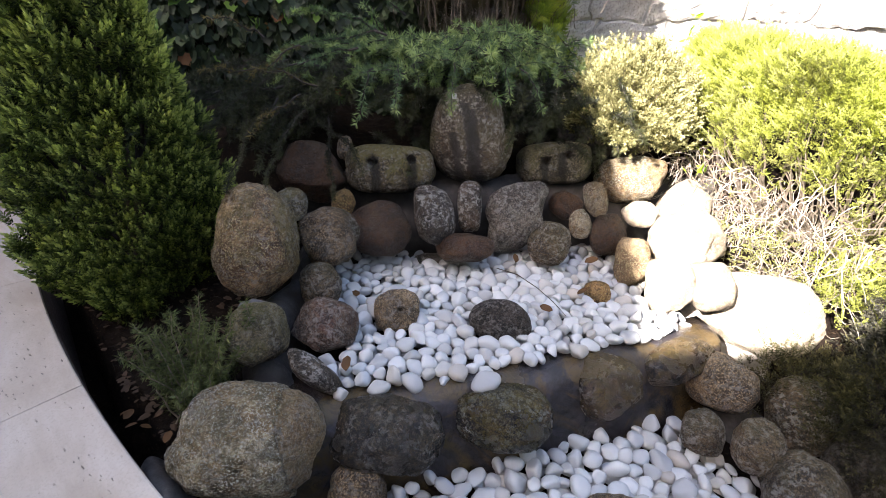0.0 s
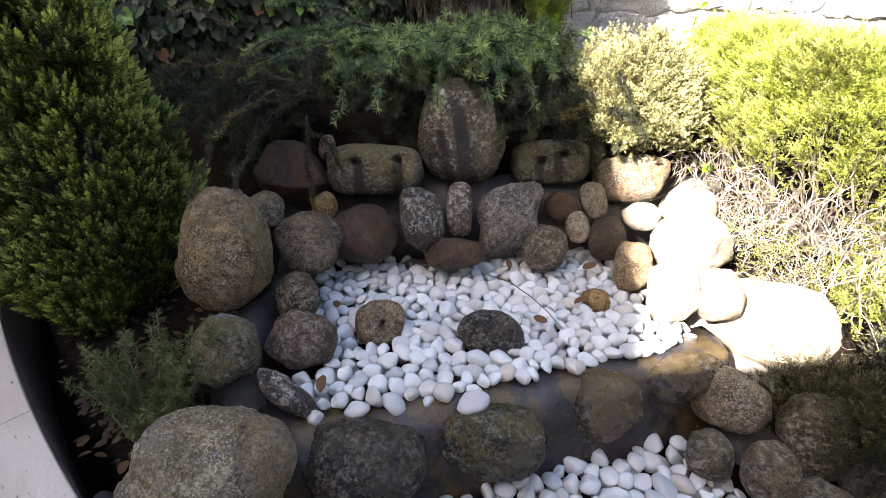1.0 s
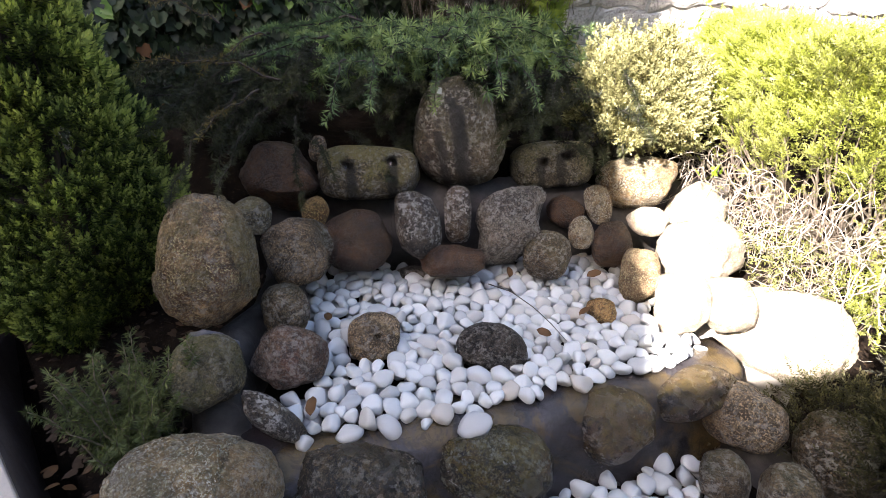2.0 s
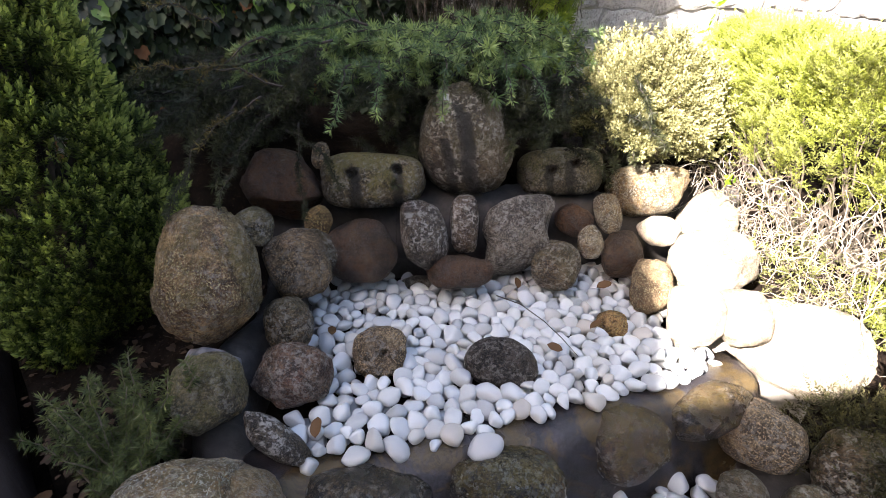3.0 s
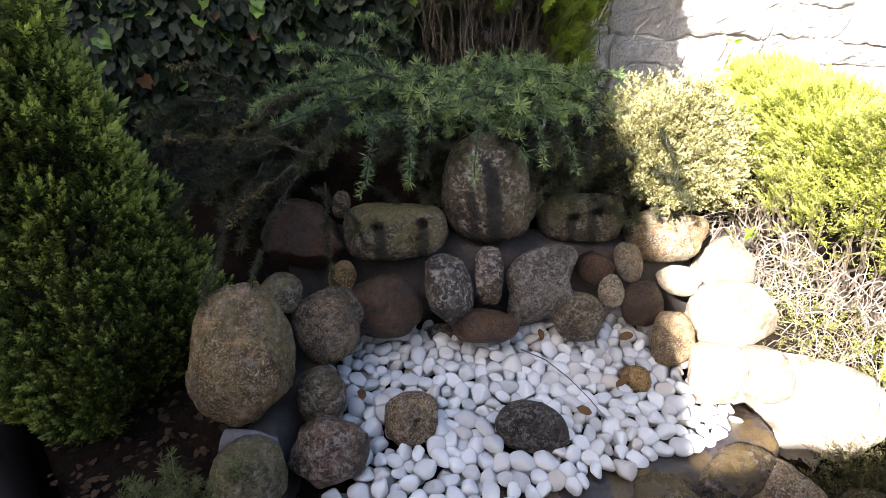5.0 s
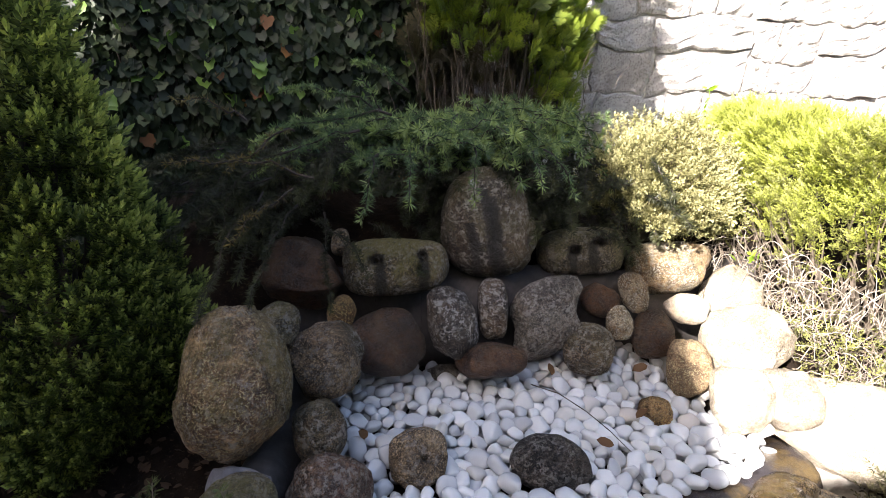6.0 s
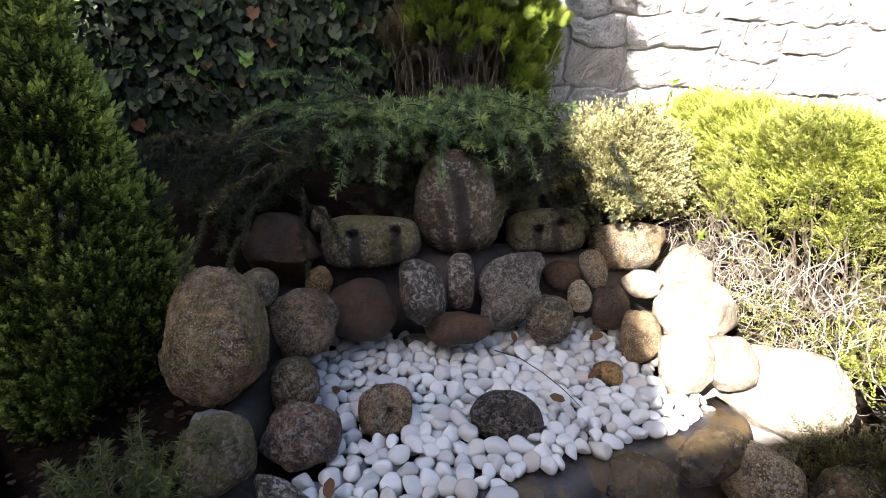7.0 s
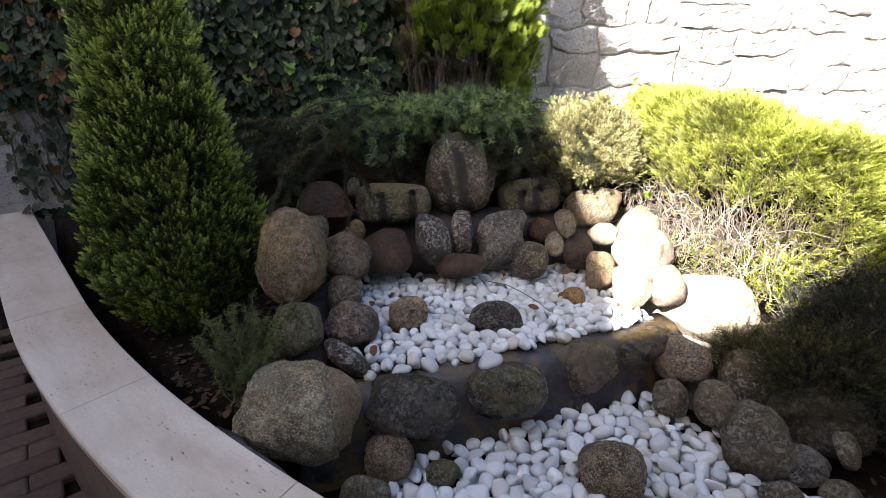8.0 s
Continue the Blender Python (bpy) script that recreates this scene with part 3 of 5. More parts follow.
def build_wall():
    """Rubble wall: a mortar core with separate stones proud of it."""
    wall = tagged(new("wall_garden"), "coursed rubble stone garden wall with recessed mortar joints", "wall", kind="structure")
    bm = bmesh.new()
    pts = [on_wall(-6, 0, -0.018), on_wall(6.5, 0, -0.018), on_wall(6.5, 0, -0.35), on_wall(-6, 0, -0.35)]
    low = [bm.verts.new((p[0], p[1], -0.5)) for p in pts]
    top = [bm.verts.new((p[0], p[1], 2.15)) for p in pts]
    bm.faces.new(low[::-1])
    bm.faces.new(top)
    for j in range(4):
        bm.faces.new((low[j], low[(j + 1) % 4], top[(j + 1) % 4], top[j]))
    part("wall_core", bm, WALLMORTAR, wall, smooth=False)
    rng = random.Random(11)
    z = 0.05
    while z < 2.0:
        band = rng.uniform(0.36, 0.46)
        u = -3.2 + rng.uniform(0, 0.3)
        while u < 5.6:
            w, mid, side = rng.uniform(0.42, 0.78), band * rng.uniform(0.36, 0.64), rng.uniform(0.34, 0.6)
            form = rng.random()
            if form < 0.40:  # two long stones, one on the other
                cells = [(0, 0, w, mid), (0, mid, w, band - mid)]
            elif form < 0.70:  # a tall stone beside two low ones
                cells = [(0, 0, w * side, band), (w * side, 0, w * (1 - side), mid), (w * side, mid, w * (1 - side), band - mid)]
            else:  # two courses with broken joints
                cells = [(0, 0, w * side, mid), (w * side, 0, w * (1 - side), mid), (0, mid, w * (1 - side), band - mid), (w * (1 - side), mid, w * side, band - mid)]
            if not (-2.0 < u < -0.75):
                for cu, cz, cw, ch in cells:
                    build_stone(wall, u + cu, z + cz, cw, ch, rng)
            u += w
        z += band


def build_stone(wall, u, z, w, h, rng):
    bm = bmesh.new()
    lines = (0.0, 0.018, 0.09, 0.18, 0.27, 0.36, 0.45, 0.55, 0.64, 0.73, 0.82, 0.91, 0.982, 1.0)
    last = len(lines) - 1
    grid = []
    out = rng.uniform(-0.002, 0.012)
    tilt_u, tilt_z = rng.uniform(-0.05, 0.03), rng.uniform(-0.03, 0.05)
    seed = Vector((rng.uniform(0, 50), rng.uniform(0, 50), 0))
    gap = rng.uniform(0.002, 0.0055)
    for j, fz in enumerate(lines):
        row = []
        for i, fu in enumerate(lines):
            pu, pz = warp(u + 1.5 * gap + fu * (w - 3 * gap), z + gap + fz * (h - 2 * gap))
            edge = i in (0, last) or j in (0, last)
            rim = min(fu, 1 - fu, fz, 1 - fz) < 0.03
            q = seed + Vector((pu * 9, pz * 9, 1))
            rough = 0.009 * noise.noise(q) + 0.010 * noise.noise(q * 3.3) + (0.008 * noise.noise(q * 8) if not rim else -0.006)
            chip = 0.016 * noise.noise(seed + Vector((pu * 24, pz * 24, 7))) if rim else 0.0
            o = -0.024 if edge else out + rough + tilt_u * (fu - 0.5) * w + tilt_z * (fz - 0.5) * h
            row.append(bm.verts.new(on_wall(pu + chip, pz + chip, o)))
        grid.append(row)
    for j in range(last):
        for i in range(last):
            bm.faces.new((grid[j][i], grid[j][i + 1], grid[j + 1][i + 1], grid[j + 1][i]))
    bmesh.ops.recalc_face_normals(bm, faces=bm.faces)
    part("stone", bm, WALLSTONE, wall, smooth=False)


def build_shadow_wall():
    """Unseen wall added behind the camera, outlined to cast the bed's shadow edges."""
    bm = bmesh.new()
    outline = [(-9, -0.5), (6, -0.5), (6, 4.5), (-0.9, 4.5), (-1.75, 3.42), (-2.5, 3.28), (-4.75, 7.0), (-9, 3.4)]
    front = [bm.verts.new((x, -2.0, z)) for x, z in outline]
    back = [bm.verts.new((x, -2.3, z)) for x, z in outline]
    bm.faces.new(front)
    bm.faces.new(back[::-1])
    n = len(outline)
    for j in range(n):
        bm.faces.new((front[j], back[j], back[(j + 1) % n], front[(j + 1) % n]))
    bmesh.ops.recalc_face_normals(bm, faces=bm.faces)
    ob = part("wall_shadow_caster", bm, PLASTER, smooth=False)
    tagged(ob, "unseen plastered wall added to cast the shadow over the bed", "wall", kind="structure")


build_shadow_wall()


def build_side_wall(name, a, c, high, label):
    """A plain wall between two places of the plan, closing the garden."""
    a, c = Vector((*a, 0)), Vector((*c, 0))
    n = Vector(((c - a).y, -(c - a).x, 0)).normalized() * 0.25
    bm = bmesh.new()
    low = [bm.verts.new((p.x, p.y, -0.5)) for p in (a, c, c + n, a + n)]
    top = [bm.verts.new((p.x, p.y, high)) for p in (a, c, c + n, a + n)]
    bm.faces.new(low)
    bm.faces.new(top)
    for j in range(4):
        bm.faces.new((low[j], low[(j + 1) % 4], top[(j + 1) % 4], top[j]))
    bmesh.ops.recalc_face_normals(bm, faces=bm.faces)
    tagged(part(name, bm, PLASTER, smooth=False), label, "wall", kind="structure")


build_side_wall("wall_west", (-4.4, -1.95), (-4.4, 2.2), 3.4, "plain plastered wall closing the patio")
build_side_wall("wall_east", (5.6, 4.2), (5.6, -1.95), 2.3, "plain plastered boundary wall")


# ---------------------------------------------------------------- rocks
ROCKS = []


def rock(name, at, turn, half, material, seed, label, box=0.12, rough=1.0, facet=0.55, splits=(), bend=0.0, taper=0.0, pits=()):
    """A weathered boulder: a rounded block with flattened facets and uneven skin; half: its half sizes."""
    rng = random.Random(seed * 17 + 3)
    bm = bmesh.new()
    big = max(half) > 0.14
    bmesh.ops.create_icosphere(bm, subdivisions=6 if splits else 5 if big else 4, radius=1)
    p = 2 + 4 * box
    off = Vector((seed * 3.1, seed * 1.7, 5.0))
    cuts = [(Vector((rng.gauss(0, 1), rng.gauss(0, 1), rng.gauss(0, 1))).normalized(), rng.uniform(0.74, 0.93)) for _ in range(7)]
    for v in bm.verts:
        c = v.co
        k = (abs(c.x) ** p + abs(c.y) ** p + abs(c.z) ** p) ** (-1 / p)
        c = c * k
        for n, d in cuts:
            over = c.dot(n) - d
            if over > 0:
                c = c - n * over * facet
        for n, d, deep in splits:  # broken faces: one side of a wavy line lies deeper, with a crack along it
            along = c.dot(Vector(n).normalized()) - d + 0.16 * noise.noise(c * 1.7 + off) + 0.05 * noise.noise(c * 6 + off)
            c = c * (1 - deep * max(0.0, min(1.0, along * 22)) - 0.06 * max(0.0, 1 - abs(along) * 30) * (noise.noise(c * 2.1 - off) > -0.15))
        s = 1 + rough * (0.11 * noise.noise(c * 1.1 + off) + 0.06 * noise.noise(c * 2.7 + off) + 0.034 * noise.noise(c * 6.5 + off) + 0.020 * noise.noise(c * 14 + off) + 0.010 * noise.noise(c * 27 + off))
        for way, wide, deep in pits:
            near = 1 - (c.normalized() - Vector(way).normalized()).length / wide
            if near > 0:
                s -= deep * near * near * (3 - 2 * near)
        v.co = c * s
        v.co.x *= 1 - taper * v.co.y
        v.co.x += bend * v.co.y * abs(v.co.y) + bend * 0.8 * max(0.0, v.co.y) * v.co.x
    for i in range(3):
        lo, hi = min(v.co[i] for v in bm.verts), max(v.co[i] for v in bm.verts)
        for v in bm.verts:
            v.co[i] = (2 * (v.co[i] - lo) / (hi - lo) - 1) * half[i]
    ob = part(name, bm, material)
    ob.matrix_world = pose(*at, *turn)
    tagged(ob, label, "rock" if name == "boulder" else "stone")
    ROCKS.append((Vector(at), sum(half) / 3, max(half)))
    return ob


rock("boulder", (-0.228, 2.147, 0.328), (69, -0, 7), (0.197, 0.106, 0.128), SPOUT, 1, "mossy grey drilled spout boulder with two water holes", box=0.45, facet=0.1, rough=0.5)
rock("boulder", (0.110, 2.288, 0.457), (74, -11, -1), (0.185, 0.216, 0.171), TALLROCK, 2, "tall upright dark lichen-spotted boulder under the cedar", box=0.14, facet=0.25, rough=0.7, taper=0.17)
rock("boulder", (0.510, 2.345, 0.322), (72, -9, -12), (0.178, 0.099, 0.117), SPOUTEAST, 3, "mossy grey drilled spout boulder with dark wet streaks", box=0.4, facet=0.1, rough=0.5)
rock("boulder", (0.865, 2.294, 0.278), (71, -15, -20), (0.163, 0.109, 0.114), BIGGREY, 4, "pale granite boulder half in sun under the grey shrub")
rock("boulder", (-0.560, 2.100, 0.315), (66, 27, 7), (0.150, 0.128, 0.115), RUST, 5, "dark reddish boulder in deep shade under cedar twigs", facet=0.9, rough=1.1)
rock("stone", (-0.444, 2.198, 0.399), (72, 11, 10), (0.034, 0.054, 0.037), GRANITE, 6, "small upright grey-brown stone beside the spout boulder")
rock("stone", (-0.405, 1.961, 0.238), (63, 17, 6), (0.049, 0.059, 0.046), OCHRE, 7, "small egg-shaped ochre stone wedged between boulders")
rock("boulder", (-0.248, 1.937, 0.138), (61, 1, 8), (0.131, 0.117, 0.105), RUST, 8, "dark brown wet rounded boulder below the spout", facet=0.7, rough=1.2)
rock("boulder", (-0.025, 1.968, 0.198), (63, -9, 5), (0.088, 0.132, 0.093), SPECK, 9, "dark upright boulder blotched with pale lichen")
rock("stone", (0.123, 2.032, 0.219), (65, -4, -2), (0.053, 0.112, 0.070), SPECK, 10, "slim upright dark stone between two boulders", facet=0.2, box=0.3, rough=0.7)
rock("boulder", (0.342, 2.070, 0.163), (62, -8, 3), (0.147, 0.153, 0.109), GREY, 11, "smooth grey heart-shaped boulder in the fountain wall", bend=0.5)
rock("stone", (0.110, 1.904, 0.087), (59, -6, -1), (0.128, 0.063, 0.081), RUST, 12, "flat oval dark brown stone at the pebble edge")
rock("boulder", (0.476, 1.979, 0.087), (61, 4, -19), (0.090, 0.097, 0.079), DARKROCK, 13, "round dark olive-grey boulder resting on the white pebbles")
rock("stone", (0.564, 2.174, 0.184), (66, -9, -14), (0.078, 0.071, 0.064), RUST, 14, "dull brown stone set back in the fountain wall")
rock("stone", (0.621, 2.090, 0.135), (64, -11, -15), (0.051, 0.067, 0.050), BIGGREY, 15, "small pale egg-shaped granite stone")
rock("stone", (0.695, 2.181, 0.218), (66, -24, -11), (0.053, 0.083, 0.058), BIGGREY, 16, "pale oval granite stone leaning on its neighbours")
rock("boulder", (0.745, 2.065, 0.102), (63, -12, -18), (0.079, 0.094, 0.073), RUST, 17, "reddish brown boulder at the edge of the sun")
rock("boulder", (0.824, 1.922, 0.052), (61, -11, -23), (0.074, 0.104, 0.075), TAN, 18, "sunlit tan oval boulder beside the white pebbles")
rock("boulder", (0.877, 2.111, 0.188), (67, -6, -25), (0.082, 0.060, 0.059), SUNPALE, 19, "pale sunlit rounded boulder in the bank")
rock("boulder", (1.121, 2.233, 0.183), (69, 4, -33), (0.114, 0.125, 0.096), SUNPALE, 20, "large pale sunlit boulder under the hedge")
rock("boulder", (1.048, 1.992, 0.124), (64, -17, -25), (0.155, 0.135, 0.121), SUNPALE, 21, "large pale sunlit boulder in the bank")
rock("boulder", (0.930, 1.770, 0.040), (57, -19, -23), (0.096, 0.111, 0.088), SUNPALE, 22, "pale sunlit round boulder at the pebbles' edge")
rock("boulder", (1.070, 1.761, 0.055), (59, -21, -27), (0.100, 0.099, 0.086), SUNPALE, 23, "pale sunlit round boulder beside the broad flat one")
rock("boulder", (1.305, 1.752, -0.068), (58, -15, -35), (0.215, 0.165, 0.156), SUNPALE, 24, "broad flat-topped pale boulder in full sun", box=0.3, facet=0.5, splits=(((0.1, 0.8, 0.6), 0.1, 0.03),))
rock("stone", (-0.042, 1.999, -0.071), (57, -2, 2), (0.099, 0.059, 0.067), GREY, 25, "low wet grey stone behind the pebbles")
rock("boulder", (-0.596, 1.529, 0.283), (59, 4, 18), (0.139, 0.193, 0.140), BIG, 26, "large upright brown granite boulder with a cracked face", box=0.08, facet=0.35, rough=0.8, taper=0.03, splits=(((0.25, 0.95, 0.15), -0.25, 0.03), ((0.9, 0.35, 0.2), 0.62, 0.04)))
rock("boulder", (-0.422, 1.754, 0.186), (59, -13, 26), (0.101, 0.117, 0.093), GRANITE, 27, "speckled brown granite boulder leaning on the large one")
rock("boulder", (-0.400, 1.552, 0.099), (53, -1, 19), (0.073, 0.086, 0.068), DARKROCK, 28, "dark olive boulder in the shade of the large one")
rock("boulder", (-0.347, 1.405, 0.039), (45, 17, 3), (0.107, 0.092, 0.085), REDROCK, 29, "dark red mottled boulder beside the white pebbles", facet=0.85, rough=1.3)
rock("boulder", (-0.524, 1.285, 0.090), (47, 14, 18), (0.095, 0.104, 0.085), MOSSY, 30, "mossy grey boulder set in mortar under the large one")
rock("stone", (-0.337, 1.207, 0.021), (31, 29, -16), (0.103, 0.040, 0.058), SPECK, 31, "flat dark stone tilted over the pool's edge")
rock("boulder", (-0.396, 1.874, 0.145), (60, -13, 22), (0.081, 0.103, 0.078), DARKROCK, 62, "dark lichened boulder behind the speckled one")
rock("stone", (-0.553, 1.751, 0.319), (65, 6, 19), (0.067, 0.065, 0.056), MOSSY, 33, "small mossy stone behind the large boulder")
rock("boulder", (-0.450, 0.981, -0.030), (51, 9, 10), (0.198, 0.163, 0.144), BIGGREY, 34, "very large rounded pale grey speckled granite boulder", box=0.12, facet=0.5, splits=(((1.0, 0.15, 0.0), 0.42, 0.06), ((0.2, 1.0, -0.3), -0.30, 0.05)))
rock("stone", (-0.128, 1.553, 0.003), (49, -2, 9), (0.085, 0.082, 0.072), GRANITE, 35, "brown stone with a dark hollow among white pebbles", rough=0.7, pits=(((0.22, -0.05, 0.95), 0.30, 0.55), ((0.34, -0.35, 0.87), 0.28, 0.25)))
rock("stone", (0.251, 1.555, -0.011), (49, -4, -8), (0.117, 0.077, 0.081), BLACK, 36, "round black pitted lava stone among white pebbles", rough=0.6, facet=0.3, pits=(((-0.05, 0.30, 0.95), 0.16, 0.10), ((0.12, 0.34, 0.93), 0.13, 0.09), ((0.02, 0.14, 0.97), 0.12, 0.08), ((0.25, 0.10, 0.95), 0.12, 0.08)))
rock("stone", (0.654, 1.776, -0.016), (55, -14, -15), (0.055, 0.050, 0.045), OCHRE, 37, "small ochre mossy stone among white pebbles")
rock("boulder", (-0.105, 1.128, -0.128), (42, 2, 5), (0.178, 0.122, 0.128), WETROCK, 38, "dark wet boulder set in the mortar ledge")
rock("boulder", (0.255, 1.212, -0.122), (45, -4, -7), (0.154, 0.110, 0.110), WETMOSS, 39, "dark wet boulder with green moss in the ledge")
rock("boulder", (0.610, 1.385, -0.138), (48, -18, -8), (0.135, 0.115, 0.118), WETOCHRE, 40, "wet ochre-stained boulder built into the ledge")
rock("boulder", (0.880, 1.470, -0.078), (50, -14, 18), (0.140, 0.075, 0.070), WETOCHRE, 41, "low olive-brown boulder at the end of the mortar ledge")
rock("boulder", (1.038, 1.429, -0.135), (60, 3, -33), (0.115, 0.099, 0.091), GRANITE, 42, "grey granite oval boulder leaning at the ledge's end")
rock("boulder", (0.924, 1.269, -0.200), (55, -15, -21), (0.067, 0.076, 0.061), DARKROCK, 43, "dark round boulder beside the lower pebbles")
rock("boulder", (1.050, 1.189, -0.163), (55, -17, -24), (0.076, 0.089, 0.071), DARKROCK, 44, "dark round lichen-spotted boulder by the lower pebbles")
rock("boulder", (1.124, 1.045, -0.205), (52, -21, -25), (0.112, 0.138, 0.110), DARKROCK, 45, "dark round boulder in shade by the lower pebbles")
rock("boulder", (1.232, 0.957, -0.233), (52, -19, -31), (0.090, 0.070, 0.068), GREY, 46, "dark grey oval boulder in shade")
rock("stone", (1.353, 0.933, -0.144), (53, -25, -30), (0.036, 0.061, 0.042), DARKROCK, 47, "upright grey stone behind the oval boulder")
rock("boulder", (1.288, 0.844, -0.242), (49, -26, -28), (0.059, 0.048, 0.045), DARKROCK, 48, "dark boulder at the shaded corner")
rock("boulder", (1.087, 0.836, -0.232), (47, -24, -24), (0.063, 0.044, 0.045), DARKROCK, 49, "dark brown boulder by the lower pebbles")
rock("boulder", (-0.168, 1.001, -0.230), (46, 9, -3), (0.087, 0.087, 0.074), GRANITE, 50, "brown egg-shaped boulder beside the lower pebbles")
rock("boulder", (0.576, 0.927, -0.232), (46, -13, -14), (0.112, 0.099, 0.090), GRANITE, 51, "round granite boulder amid the lower white pebbles")
rock("stone", (0.013, 0.967, -0.276), (44, -1, -2), (0.061, 0.043, 0.044), MOSSY, 52, "small mossy stone half sunk in white pebbles")
rock("boulder", (-0.231, 0.847, -0.223), (42, 5, 4), (0.081, 0.048, 0.054), DARKROCK, 53, "dark rounded boulder at the coping's foot")
rock("boulder", (1.385, 1.105, -0.165), (58, -16, -35), (0.165, 0.125, 0.115), SHADEROCK, 56, "large mossy boulder under the needle shrub, shade in its colour", box=0.2)
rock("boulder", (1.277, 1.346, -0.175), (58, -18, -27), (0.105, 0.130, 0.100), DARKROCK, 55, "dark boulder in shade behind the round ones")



def spout_hole(boulder, at):
    """A drilled hole with a worn rim, sunk into a boulder; it faces the pool."""
    way = Vector((0.0, 1.0, -0.45)).normalized()
    m, back = boulder.matrix_world, boulder.matrix_world.inverted()
    for v in boulder.data.vertices:
        off = m @ v.co - Vector(at)
        near = (off - way * off.dot(way)).length
        if off.length < 0.05 and near < 0.019:
            v.co = back @ (m @ v.co + way * 0.045 * min(1.0, (0.019 - near) / 0.006))
    bm = bmesh.new()
    rings = []
    for r, d in ((0.0165, -0.004), (0.0145, 0.001), (0.0125, -0.004), (0.0115, -0.018), (0.009, -0.034)):
        rings.append([bm.verts.new((r * math.cos(a), r * math.sin(a), d)) for a in np.linspace(0, 2 * math.pi, 16, endpoint=False)])
    for p, q in zip(rings, rings[1:]):
        for j in range(16):
            bm.faces.new((p[j], p[(j + 1) % 16], q[(j + 1) % 16], q[j]))
    bm.faces.new(rings[-1])
    ob = part("spout_hole", bm, SHADEROCK, boulder, "dark drilled water hole")
    ob.matrix_world = look(at, Vector(at) + way)


def on_skin(boulder, near):
    """The place on a boulder's skin nearest to a point."""
    m = boulder.matrix_world
    local = m.inverted() @ Vector(near)
    return m @ min((v.co for v in boulder.data.vertices), key=lambda c: (c - local).length_squared)


spouts = [o for o in bpy.data.objects if o.name.startswith("boulder") and o.data.materials[0] in (SPOUT, SPOUTEAST)]
spouts.sort(key=lambda o: o.location.x)
HOLES = [on_skin(spouts[0], near) for near in ((-0.290, 2.080, 0.378), (-0.140, 2.085, 0.400))] + [on_skin(spouts[1], near) for near in ((0.458, 2.230, 0.378), (0.556, 2.240, 0.408))]
for k, at in enumerate(HOLES):
    spout_hole(spouts[k // 2], at)


# ---------------------------------------------------------------- mortar ledge between the terraces
def build_ledge():
    bm = bmesh.new()
    rows = []
    for x in np.arange(-0.46, 1.08, 0.02):
        y = ledge_y(x)
        prof = [(0.20, -0.34), (0.20, -0.075), (0.10, -0.05), (0.035, -0.038), (0.0, -0.048), (-0.03, -0.075), (-0.055, -0.12), (-0.075, -0.18), (-0.09, -0.24), (-0.11, -0.28), (-0.12, -0.34)]
        row = []
        for dy, z in prof:
            w = 0.022 * noise.noise(Vector((x * 4, dy * 9, z * 7))) + 0.008 * noise.noise(Vector((x * 15, dy * 20, z * 20)))
            row.append(bm.verts.new((x, y + dy + w, z + 0.6 * w)))
        rows.append(row)
    for p, q in zip(rows, rows[1:]):
        for j in range(len(p) - 1):
            bm.faces.new((p[j], p[j + 1], q[j + 1], q[j]))
    bm.faces.new(rows[0])
    bm.faces.new(rows[-1][::-1])
    bmesh.ops.recalc_face_normals(bm, faces=bm.faces)
    tagged(part("mortar_ledge", bm, WETMORTAR), "dark wet smooth mortar ledge between the pebble terraces", "ledge", kind="structure")


build_ledge()


def build_backing():
    """Mortar in which the boulders of the fountain wall are bedded."""
    bm = bmesh.new()
    rows = []
    for x in np.arange(-0.64, 1.32, 0.03):
        row = []
        bend = 0.10 * smoothstep(0.6, 1.3, x) - 0.14 * smoothstep(-0.45, -0.8, x)
        for k, (dy, z) in enumerate(((0.0, -0.12), (0.0, 0.02), (0.04, 0.10), (0.08, 0.18), (0.12, 0.24), (0.17, 0.27), (0.22, 0.24))):
            w = 0.03 * noise.noise(Vector((x * 5, dy * 8, z * 8))) + 0.01 * noise.noise(Vector((x * 18, dy * 20, z * 22)))
            row.append(bm.verts.new((x, 2.10 + bend + 0.07 * smoothstep(0.1, 0.5, x) + dy + w, z + w)))
        rows.append(row)
    for p, q in zip(rows, rows[1:]):
        for j in range(len(p) - 1):
            bm.faces.new((p[j], p[j + 1], q[j + 1], q[j]))
    bmesh.ops.recalc_face_normals(bm, faces=bm.faces)
    tagged(part("mortar_bank", bm, MORTAR), "grey mortar bank behind the stacked boulders", "mortar", kind="structure")


build_backing()


